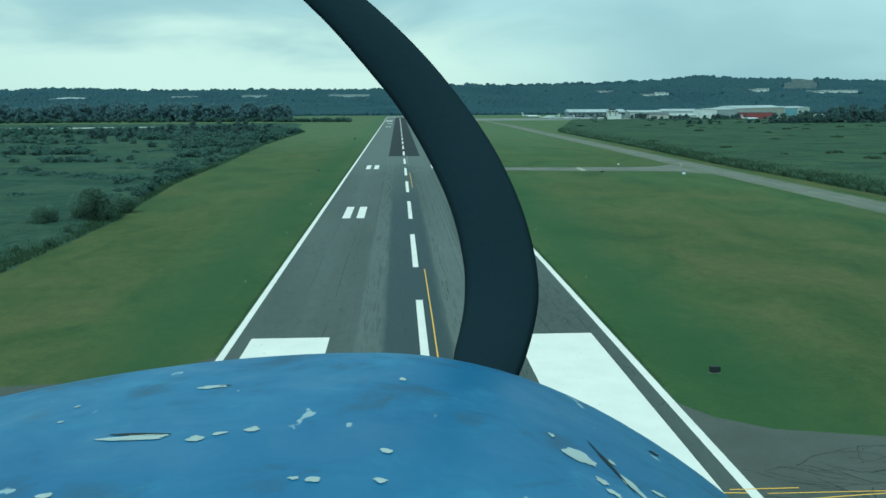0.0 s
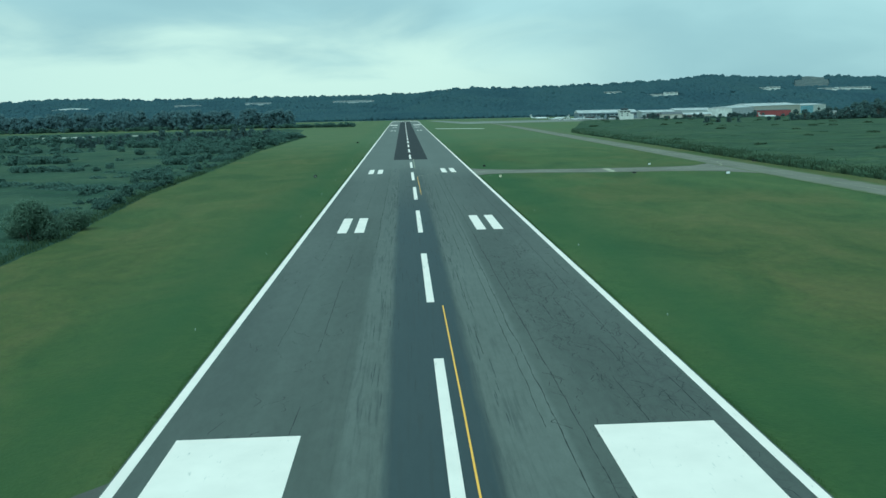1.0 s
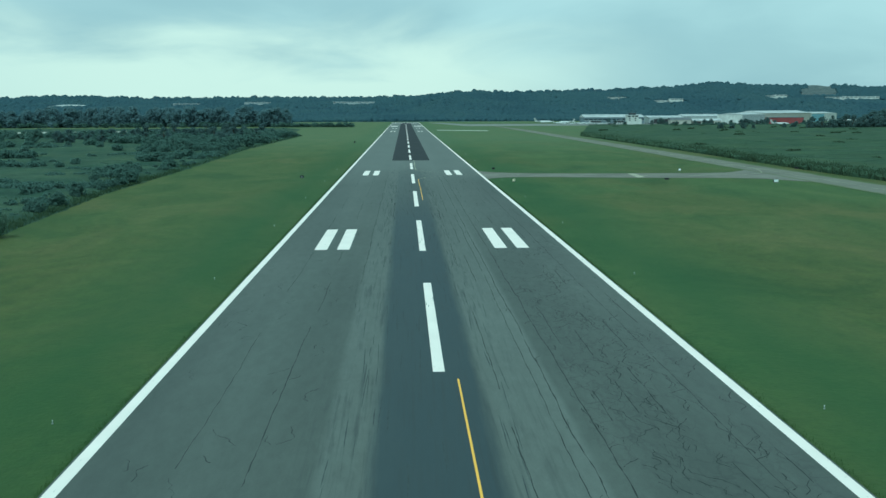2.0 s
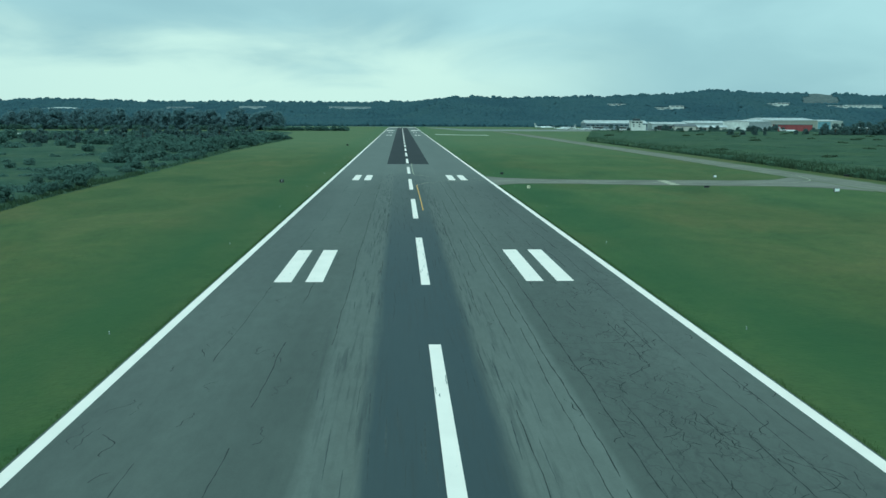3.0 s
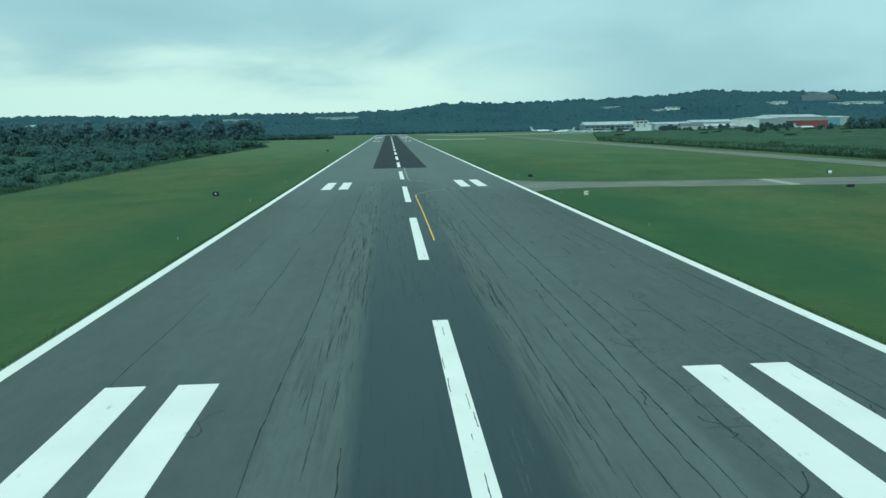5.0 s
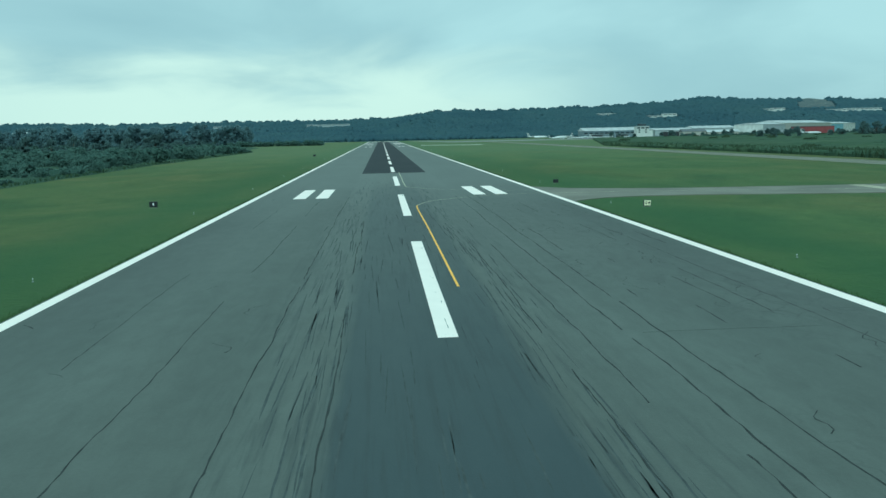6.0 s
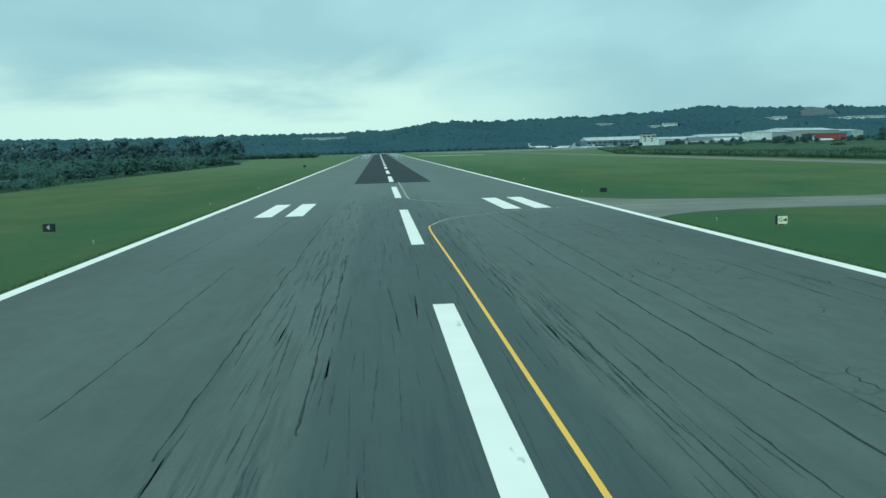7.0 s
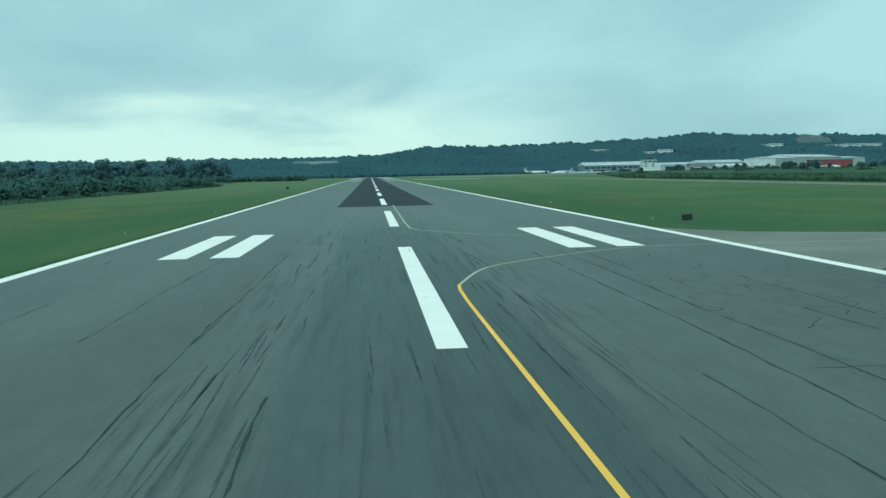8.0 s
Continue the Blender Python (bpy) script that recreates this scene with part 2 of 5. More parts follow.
    nt.links.new(base, b.inputs["Base Color"])
    n.bump(b, n.noise(12, detail=6), 0.35, 0.02)
    return m


def pavement_material(name, lo, hi, grown=None):
    m, nt, b = material(name, 0.9, spec=0.2)
    n = Nodes(nt)
    col = n.ramp(n.noise(0.09, detail=6, rough=0.6), (0.32, lo), (0.68, hi))
    col = n.mix(0.5, col, n.ramp(n.noise(4.0, detail=6, rough=0.7), (0.3, 0.62), (0.7, 1.0)), "MULTIPLY")
    if grown:
        # grass creeping in from both sides, and in a seam along the middle
        x = n.math("ADD", n.axis(0), n.math("MULTIPLY", n.math("SUBTRACT", n.noise(0.35, (1, 0.35, 1), 6, 0.7), 0.5), 7.0))
        col = n.mix(n.math("MULTIPLY", n.between(x, *grown, 0.8), 0.9), (0.101, 0.128, 0.053), col)
    nt.links.new(col, b.inputs["Base Color"])
    n.bump(b, n.noise(9, detail=5), 0.35, 0.02)
    return m


def paint_material(name, color):
    m, nt, b = material(name, 0.7, spec=0.3)
    n = Nodes(nt)
    wear = n.noise(2.2, (1.0, 0.25, 1), 7, 0.7)
    stain = n.noise(0.25, detail=4)
    col = n.mix(n.ramp(wear, (0.62, 0.0), (0.74, 0.6)), color, (0.16, 0.165, 0.16))
    col = n.mix(0.35, col, n.ramp(stain, (0.3, 0.75), (0.7, 1.0)), "MULTIPLY")
    nt.links.new(col, b.inputs["Base Color"])
    n.bump(b, n.noise(25), 0.2, 0.01)
    return m


def leafy(nt, b, col, share):
    """Lets part of the light through thin leaves."""
    t = nt.nodes.new("ShaderNodeBsdfTranslucent")
    mix = nt.nodes.new("ShaderNodeMixShader")
    mix.inputs[0].default_value = share
    nt.links.new(col, b.inputs["Base Color"]); nt.links.new(col, t.inputs["Color"])
    nt.links.new(b.outputs[0], mix.inputs[1]); nt.links.new(t.outputs[0], mix.inputs[2])
    nt.links.new(mix.outputs[0], nt.nodes["Material Output"].inputs[0])


def foliage_material(name, dark, light):
    m, nt, b = material(name, 0.85, spec=0.15)
    n = Nodes(nt)
    col = n.ramp(n.island(), (0.0, dark), (1.0, light))
    col = n.mix(0.5, col, n.ramp(n.random(), (0.0, 0.85), (1.0, 1.0)), "MULTIPLY")
    leafy(nt, b, col, 0.6)
    return m


def hazed_woods_material():
    m, nt, b = material("hazed_woods", 0.95, spec=0.05)
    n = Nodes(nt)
    # distance haze is put into the crown colour: pale and blue-grey
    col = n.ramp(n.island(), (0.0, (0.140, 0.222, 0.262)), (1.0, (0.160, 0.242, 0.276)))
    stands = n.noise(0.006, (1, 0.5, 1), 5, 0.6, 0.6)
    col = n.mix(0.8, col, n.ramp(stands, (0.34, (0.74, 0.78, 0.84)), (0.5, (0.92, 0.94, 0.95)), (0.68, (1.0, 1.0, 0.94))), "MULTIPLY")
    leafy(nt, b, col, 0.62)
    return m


def cowl_material():
    m, nt, b = material("weathered_blue_paint", 0.42, spec=0.5)
    n = Nodes(nt)
    fade = n.noise(3.0, detail=6, rough=0.6)
    col = n.ramp(fade, (0.3, (0.028, 0.117, 0.267)), (0.7, (0.050, 0.166, 0.324)))
    grime = n.noise(9.0, (1, 1, 1), 5, 0.6, 0.5)
    col = n.mix(n.ramp(grime, (0.57, 0.0), (0.68, 0.6)), col, (0.041, 0.081, 0.130))
    spots = n.noise(15.0, (1, 1, 0.55), 2, 0.4, shift=(0.37, 0.1, 0.2))
    col = n.mix(n.ramp(spots, (0.66, 0.0), (0.75, 0.5)), col, (0.045, 0.085, 0.115))
    scuff = n.noise(6.0, (1, 1, 1), 7, 0.7, 0.4)
    col = n.mix(n.ramp(scuff, (0.56, 0.0), (0.74, 0.5)), col, (0.13, 0.33, 0.50))
    chips = n.noise(26.0, (1, 1, 0.6), 3, 0.5)
    col = n.mix(n.ramp(chips, (0.705, 0.0), (0.725, 0.85)), col, (0.446, 0.502, 0.518))
    nt.links.new(col, b.inputs["Base Color"])
    nt.links.new(n.ramp(grime, (0.3, 0.36), (0.75, 0.6)), b.inputs["Roughness"])
    n.bump(b, n.noise(5, detail=5), 0.1, 0.01)
    return m


GRASS = grass_material()
BRUSH = rough_material("brush_growth", (0.044, 0.080, 0.056), (0.070, 0.108, 0.070), (0.104, 0.138, 0.078))
# turf colour darkened to stand for shadow along the taxiway edge
SHADED_TURF = rough_material("shaded_turf", (0.032, 0.050, 0.028), (0.042, 0.062, 0.031), (0.053, 0.075, 0.036))
REED = rough_material("tall_reeds", (0.056, 0.092, 0.058), (0.074, 0.112, 0.064), (0.096, 0.130, 0.068))
ASPHALT = asphalt_material()
FRESH = pavement_material("newer_asphalt", (0.029, 0.032, 0.036), (0.041, 0.044, 0.047))
TAXI = pavement_material("old_taxiway_asphalt", (0.158, 0.152, 0.126), (0.235, 0.223, 0.186))
ENTRY = pavement_material("cracked_taxiway_asphalt", (0.092, 0.094, 0.082), (0.132, 0.132, 0.116))
OLD_TAXI = pavement_material("overgrown_taxiway_asphalt", (0.158, 0.152, 0.126), (0.235, 0.223, 0.186), (117.0, 129.2))
BLEACHED = pavement_material("bleached_concrete", (0.46, 0.45, 0.39), (0.58, 0.57, 0.50))
APRON = pavement_material("apron_concrete", (0.194, 0.194, 0.178), (0.275, 0.275, 0.251))
SEAL = plain("crack_sealant", (0.050, 0.055, 0.054), 0.97, vary=0.3, spec=0.02)
FADED = paint_material("faded_marking_paint", (0.486, 0.454, 0.324))
TYRE = plain("tyre_rubber_marks", (0.076, 0.086, 0.086), 0.95, vary=0.3, scale=1.5, spec=0.05)
WHITE = paint_material("white_marking_paint", (0.93, 0.82, 0.745))
YELLOW = paint_material("yellow_marking_paint", (0.88, 0.49, 0.08))
SHRUB = foliage_material("shrub_leaves", (0.130, 0.198, 0.170), (0.152, 0.220, 0.182))
WILLOW = foliage_material("willow_leaves", (0.158, 0.226, 0.164), (0.200, 0.268, 0.194))
LEAF = foliage_material("tree_leaves", (0.134, 0.192, 0.188), (0.154, 0.212, 0.204))
# tree leaves made paler and bluer, with the far wood's haze in their colour
HAZED_LEAF = foliage_material("hazed_tree_leaves", (0.202, 0.284, 0.308), (0.220, 0.302, 0.324))
ROUGH_GRASS = foliage_material("uncut_grass_blades", (0.066, 0.104, 0.060), (0.104, 0.138, 0.072))
VERGE = foliage_material("verge_grass_blades", (0.069, 0.113, 0.037), (0.101, 0.142, 0.049))
REED_LEAF = foliage_material("reed_leaves", (0.074, 0.106, 0.064), (0.100, 0.134, 0.078))
BARK = plain("bark", (0.097, 0.077, 0.057), 0.95, vary=0.3, scale=6)
HAZED_WOODS = hazed_woods_material()
SIGN_BLACK = plain("black_sign_panel", (0.020, 0.022, 0.024), 0.5)
SIGN_YELLOW = plain("yellow_sign_panel", (0.86, 0.80, 0.55), 0.5, vary=0.05)
SIGN_WHITE = plain("white_sign_lettering", (0.85, 0.86, 0.84), 0.5, vary=0.04)
METAL = plain("galvanised_metal", (0.365, 0.373, 0.373), 0.5, 0.6)
LAMP_GLASS = plain("frosted_lamp_glass", (0.648, 0.664, 0.648), 0.25, vary=0.03)
WALL_PALE = plain("pale_metal_cladding", (0.36, 0.39, 0.39), 0.6, scale=0.2)
WALL_TAN = plain("tan_cladding", (0.40, 0.39, 0.34), 0.7, scale=0.2)
WALL_WHITE = plain("white_render", (0.583, 0.583, 0.543), 0.7, scale=0.2)
WALL_DULL = plain("off_white_cladding", (0.54, 0.55, 0.52), 0.7, vary=0.18, scale=0.2)
WALL_BLUE = plain("blue_grey_cladding", (0.162, 0.203, 0.227), 0.6, scale=0.2)
RED = plain("red_hangar_doors", (0.211, 0.053, 0.055), 0.6, scale=0.2)
ROOF = plain("light_metal_roof", (0.44, 0.45, 0.45), 0.7, vary=0.25, scale=0.15)
ROOF_WHITE = plain("white_roof", (0.632, 0.640, 0.624), 0.6, scale=0.15)
ROOF_DARK = plain("dark_roof", (0.130, 0.138, 0.146), 0.8, scale=0.15)
BLUE_DOOR = plain("blue_hangar_door", (0.24, 0.40, 0.48), 0.5, scale=0.3)
DARK = plain("dark_opening", (0.03, 0.033, 0.036), 0.7)
GLASS = plain("tinted_window", (0.035, 0.05, 0.06), 0.12, spec=0.8)
PLANE_WHITE = plain("white_aircraft_paint", (0.648, 0.656, 0.648), 0.35, vary=0.04)
RUBBER = plain("rubber", (0.02, 0.02, 0.02), 0.9)
CAR_PAINTS = [plain("car_paint_white", (0.608, 0.616, 0.608), 0.3), plain("car_paint_silver", (0.340, 0.356, 0.365), 0.3, 0.4),
              plain("car_paint_dark", (0.041, 0.049, 0.065), 0.3)]
# bare slope colour greyed and blued to carry distance haze
HAZED_SOIL = rough_material("hazed_hillside", (0.115, 0.140, 0.146), (0.140, 0.162, 0.160), (0.172, 0.186, 0.176))
COWL = cowl_material()
PRIMER = plain("bare_primer", (0.486, 0.510, 0.486), 0.7, vary=0.1, scale=20)
CRACK = plain("open_crack", (0.025, 0.025, 0.025), 0.9)
PROP = plain("matt_black_blade", (0.017, 0.029, 0.039), 0.9, spec=0.15)


# ---------------------------------------------------------------- mesh helpers
def mesh_object(name, verts, faces, mat, parent=None, label="", smooth=False):
    me = bpy.data.meshes.new(name)
    me.from_pydata([tuple(map(float, v)) for v in verts], [], [tuple(map(int, f)) for f in faces])
    me.update()
    me.materials.append(mat)
    if smooth:
        me.polygons.foreach_set("use_smooth", [True] * len(me.polygons))
    ob = new(name, me)
    ob.parent = parent
    if label:
        ob["label"] = label
    return ob


def part(name, bm, mat, parent=None, label="", smooth=False):
    me = bpy.data.meshes.new(name)
    bmesh.ops.recalc_face_normals(bm, faces=bm.faces[:])
    bm.to_mesh(me)
    bm.free()
    me.materials.append(mat)
    if smooth:
        me.polygons.foreach_set("use_smooth", [True] * len(me.polygons))
    ob = new(name, me)
    ob.parent = parent
    if label:
        ob["label"] = label
    return ob


def empty(name, x=0, y=0, z=0, rz=0):
    ob = new(name)
    ob.matrix_basis = pose(x, y, z, 0, 0, rz)
    return ob


def box(bm, x0, x1, y0, y1, z0, z1, bevel=0.0):
    r = bmesh.ops.create_cube(bm, size=1.0, matrix=Matrix.LocRotScale(((x0 + x1) / 2, (y0 + y1) / 2, (z0 + z1) / 2), None, (x1 - x0, y1 - y0, z1 - z0)))
    if bevel:
        edges = list({e for v in r["verts"] for e in v.link_edges})
        bmesh.ops.bevel(bm, geom=edges, offset=bevel, segments=2, affect="EDGES")
    return bm


def boxed(name, dims, mat, parent=None, label="", bevel=0.0):
    return part(name, box(bmesh.new(), *dims, bevel), mat, parent, label)


def rod(bm, a, b, r0, r1=None, n=8):
    a, b = Vector(a), Vector(b)
    d = b - a
    m = Matrix.Translation((a + b) / 2) @ d.to_track_quat("Z", "Y").to_matrix().to_4x4()
    bmesh.ops.create_cone(bm, cap_ends=True, segments=n, radius1=r0, radius2=r0 if r1 is None else r1, depth=d.length, matrix=m)
    return bm


def slab(name, outline, z0, z1, mat, parent=None, label=""):
    """A flat plate with vertical edges over an outline of (x, y)."""
    bm = bmesh.new()
    top = [bm.verts.new((x, y, z1)) for x, y in outline]
    bot = [bm.verts.new((x, y, z0)) for x, y in outline]
    bm.faces.new(top)
    n = len(top)
    for i in range(n):
        bm.faces.new((top[i], bot[i], bot[(i + 1) % n], top[(i + 1) % n]))
    return part(name, bm, mat, parent, label)


def ribbon(points, width, z, verts, faces, vary=0.0, rnd=random):
    """A flat strip of paint or sealant along a line of (x, y)."""
    pts = [Vector(p) for p in points]
    base = len(verts)
    for i, p in enumerate(pts):
        d = (pts[min(i + 1, len(pts) - 1)] - pts[max(i - 1, 0)]).normalized()
        s = Vector((-d.y, d.x)) * width / 2 * (1 + rnd.uniform(-vary, vary))
        verts += [(p.x + s.x, p.y + s.y, z), (p.x - s.x, p.y - s.y, z)]
        if i:
            k = base + 2 * i
            faces.append((k - 2, k - 1, k + 1, k))


def strip(name, points, width, z, mat, parent, label=""):
    v, f = [], []
    ribbon(points, width, z, v, f)
    return mesh_object(name, v, f, mat, parent, label)


# ---------------------------------------------------------------- ground and hills
SKY_X = [-2600, -1265, -1090, -980, -830, -565, -280, -100, 20, 97, 150, 240, 330, 480, 700, 880, 1010, 1120, 1250, 1400, 1570, 2600]
SKY_Z = [45, 49, 55, 55, 48, 50, 49, 50, 52, 61, 65, 67, 63, 66, 71, 80, 92, 84, 82, 81, 74, 60]


def smooth(t):
    t = np.clip(t, 0, 1)
    return t * t * (3 - 2 * t)


def ridge_far(a):
    """How far off the skyline ridge stands, by bearing: near hills on the right, farther ones on the left."""
    return np.interp(a, [-0.7, 0.0, 0.06, 0.7], [4350, 4350, 2800, 2800])


def terrain(x, y):
    a = x / np.maximum(y, 1500)
    far = ridge_far(a)
    ridge = 22.5 + (np.interp(a * 2800, SKY_X, SKY_Z) + 13 - 22.5) * far / 2800 - 13
    foot = np.interp(far, [2800, 4350], [1720, 2350]) + 120 * np.sin(x / 300.0)
    rise = smooth((y - foot) / (far - foot)) * ridge
    return rise * (1 - 0.15 * smooth((y - far - 50) / 1500)) - 0.12


def spaced(*runs):
    """Grid lines: (from, to, step) runs."""
    out = []
    for a, b, s in runs:
        out += list(np.arange(a, b, s))
    return np.array(out + [runs[-1][1]])


gx = spaced((-4800, -2800, 300), (-2800, -200, 50), (-200, 200, 20), (200, 1800, 50), (1800, 4800, 300))
gy = spaced((-4500, -400, 300), (-400, 1600, 25), (1600, 3000, 25), (3000, 4950, 50))
X, Y = np.meshgrid(gx, gy)
Z = terrain(X, Y)
nx, ny = len(gx), len(gy)
ground_faces = [(j * nx + i, j * nx + i + 1, (j + 1) * nx + i + 1, (j + 1) * nx + i) for j in range(ny - 1) for i in range(nx - 1)]
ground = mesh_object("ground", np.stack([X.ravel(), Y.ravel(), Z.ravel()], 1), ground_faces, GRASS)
tagged(ground, "mown green airfield grass with yellowish dry patches", "grass ground", kind="structure")

# ---------------------------------------------------------------- runway and its markings
R0, R1, HALF = -311.0, 1518.0, 22.95
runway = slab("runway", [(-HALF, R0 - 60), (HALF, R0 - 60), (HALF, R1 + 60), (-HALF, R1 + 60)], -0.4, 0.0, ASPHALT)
tagged(runway, "long grey asphalt runway with rubber streaks and white markings", "runway", kind="structure")
slab("overlay", [(-7.8, 382), (8.1, 382), (8.1, 1496), (-7.8, 1496)], -0.1, 0.006, FRESH, runway, "darker strip of newer asphalt")


def block(name, x0, x1, y0, y1, label=""):
    return slab(name, [(x0, y0), (x1, y0), (x1, y1), (x0, y1)], 0.0, 0.010, WHITE, runway, label)


for k in range(-6, 21):
    y = 144.44 + 60.96 * k
    if R0 + 75 < y < R1 - 115:
        block("centreline_stripe", -0.47, 0.49, y, y + 36.45)
for s in (-1, 1):
    block("edge_stripe", *sorted((s * 21.97, s * 22.80)), R0, R1)
    block("aiming_block", *sorted((s * 11.09, s * 20.31)), -5.6, 40.1)
    block("aiming_block", *sorted((s * 11.09, s * 20.31)), 1162, 1207)
    for y0, y1 in ((146.3, 169.0), (298.5, 320.0), (885, 908), (1038, 1061)):
        for i in (0, 1):
            block("touchdown_bar", *sorted((s * (11.14 + 3.4 * i), s * (13.05 + 3.4 * i))), y0, y1)
    for i in range(6):
        for y0 in (R0 + 6, R1 - 52):
            block("threshold_bar", *sorted((s * (2.0 + 3.4 * i), s * (3.75 + 3.4 * i))), y0, y0 + 45.7)
block("threshold_line", -22.8, 22.8, R1 - 3, R1)
block("threshold_line", -22.8, 22.8, R0, R0 + 3)


def arc_line(points, step=1.5):
    """Points along a soft curve through the given ones."""
    pts = [Vector(p) for p in points]
    out = []
    for i in range(len(pts) - 1):
        a, b = pts[i], pts[i + 1]
        pa, pb = pts[max(i - 1, 0)], pts[min(i + 2, len(pts) - 1)]
        n = max(2, int((b - a).length / step))
        for k in range(n):
            t = k / n
            out.append(0.5 * ((2 * a) + (b - pa) * t + (2 * pa - 5 * a + 4 * b - pb) * t * t + (3 * a - pa - 3 * b + pb) * t ** 3))
    return [(p.x, p.y) for p in out] + [tuple(points[-1])]


for line, width, mat, label in (
        ([(1.45, 81.5), (1.45, 50), (1.5, 18), (2.6, 8), (6.5, 1.5), (13, -2.2), (22, -3.2)], 0.16, YELLOW, "yellow taxi lead-off line"),
        ([(1.65, 218.6), (1.65, 250), (1.55, 276), (1.75, 281)], 0.16, YELLOW, "yellow taxi lead-off line"),
        ([(1.75, 281), (3.9, 287.7), (7.6, 291.9), (11.9, 295.4), (16.2, 297.6), (23.2, 298.0)], 0.15, FADED, "faded pale curve of the lead-off line"),
        ([(1.4, 387), (1.35, 350), (1.35, 330), (2.0, 321.4), (6.9, 313.3)], 0.17, FADED, "faded pale taxi lead-off line"),
        ([(6.9, 313.3), (14, 308.5), (23.2, 304)], 0.10, FADED, "faded pale end of the lead-off line")):
    strip("lead_off_line", arc_line(line), width, 0.012, mat, runway, label)

# sealed joints that run along the runway, and broken cracks on the right-hand lanes
rnd = random.Random(7)
cv, cf = [], []


def seam(x0, ya, yb, w, gap, length):
    """A wandering joint along x0, with gaps where the sealant has worn away."""
    y, x, pts = ya, x0, []
    while y < yb:
        pts.append((x, y))
        y += rnd.uniform(0.35, 1.1)
        x = x0 + (x - x0) * 0.92 + rnd.uniform(-0.05, 0.05)
    i = 0
    while i < len(pts) - 3:
        n = rnd.randint(*length)
        ribbon(pts[i:i + n], w, 0.004, cv, cf, 0.65, rnd)
        i += n + rnd.randint(*gap)


for x0, ya, yb, w in ((8.3, -60, 297, 0.065), (10.0, -60, 297, 0.065), (-8.1, 120, 300, 0.05), (7.4, 40, 190, 0.05), (18.6, -60, 250, 0.05)):
    seam(x0, ya, yb, w, (0, 2), (60, 160))
for x0, ya, yb, w in ((4.5, 60, 262, 0.05), (6.1, 120, 262, 0.05), (-12.0, -40, 300, 0.05), (-16.4, -60, 280, 0.04), (-4.9, 150, 262, 0.06)):
    seam(x0, ya, yb, w, (8, 40), (10, 60))
for x0 in (11.6, 13.4, 15.2, 16.9, 20.4):
    seam(x0 + rnd.uniform(-0.3, 0.3), -60, 320, 0.06, (10, 60), (4, 24))
# crazed outer lanes: short wriggling cracks that follow the paving, some with branches
for _ in range(620):
    right = rnd.random() < 0.9
    x = rnd.choice((rnd.uniform(9.5, 21.5), rnd.gauss(14.5, 2.6))) if right else rnd.uniform(-21, -9)
    y = rnd.choice((rnd.uniform(-70, 325), rnd.gauss(75, 38), rnd.gauss(75, 38)))
    a, pts = rnd.choice((1.57, 1.57, 1.57, 1.57, 1.25, 1.9, 0.1)), []
    for _ in range(rnd.randint(4, 10)):
        pts.append((max(-22.6, min(22.6, x)), y))
        a += rnd.uniform(-0.8, 0.8) + (1.57 - a) * 0.5
        st = rnd.uniform(0.22, 0.6)
        x, y = x + st * math.cos(a), y + st * math.sin(a)
    ribbon(pts, rnd.uniform(0.02, 0.06), 0.005, cv, cf, 0.7, rnd)
for y in (205.0, 262.0, 120.0, 160.5):
    ribbon([(9 + i * 0.8, y + rnd.uniform(-0.06, 0.06)) for i in range(rnd.randint(5, 15))], 0.04, 0.006, cv, cf, 0.6, rnd)
cracks = mesh_object("crack_sealant", cv, cf, SEAL, runway, "dark wandering sealed cracks")
cracks["kind"] = "stuff"
tv, tf = [], []
for _ in range(560):
    x, y = rnd.choice((rnd.gauss(-1.4, 3.1), rnd.gauss(3.8, 0.8), rnd.gauss(-6.0, 1.0))), rnd.choice((rnd.uniform(40, 320), rnd.gauss(225, 35)))
    n, lean, w = rnd.randint(4, 13), rnd.uniform(-0.03, 0.03), rnd.uniform(0.04, 0.10)
    if not -9 < x < 6:
        continue
    k = len(tv)
    for i in range(n + 1):
        q = math.sin(math.pi * min(1, (i + 0.15) / (n + 0.3))) ** 0.6 * w / 2 * rnd.uniform(0.6, 1.2)
        yy, xx = y + i * 0.6, x + lean * i * 0.6 + rnd.uniform(-0.015, 0.015)
        tv += [(xx - q, yy, 0.003), (xx + q, yy, 0.003)]
        if i:
            j = k + 2 * i
            tf.append((j - 2, j - 1, j + 1, j))
for _ in range(22):
    x, y = rnd.uniform(-0.42, 0.42), rnd.choice((rnd.uniform(60, 310), rnd.gauss(165, 12)))
    ribbon([(x + rnd.uniform(-0.02, 0.02), y + 0.35 * i) for i in range(rnd.randint(3, 7))], rnd.uniform(0.025, 0.05), 0.0125, tv, tf, 0.5, rnd)
tyres = mesh_object("tyre_marks", tv, tf, TYRE, runway, "black tyre marks of landing wheels")
tyres["kind"] = "stuff"

# ---------------------------------------------------------------- taxiways and apron
def taxiway(name, outline, label, mat=TAXI, z=-0.03):
    return tagged(slab(name, outline, -0.35, z, mat), label, "taxiway", kind="structure")


parallel = taxiway("parallel_taxiway", [(115.5, -900), (130.5, -900), (130.5, 900), (120, 1180), (106, 1180), (115.5, 900)],
                   "weathered pale asphalt taxiway with overgrown edges", OLD_TAXI, -0.045)
CROSS_FAR = [(22.95, 316), (25, 312.5), (28, 309), (33, 306), (38, 304.2), (47, 302), (66, 300), (98, 299), (107, 302), (116, 312)]
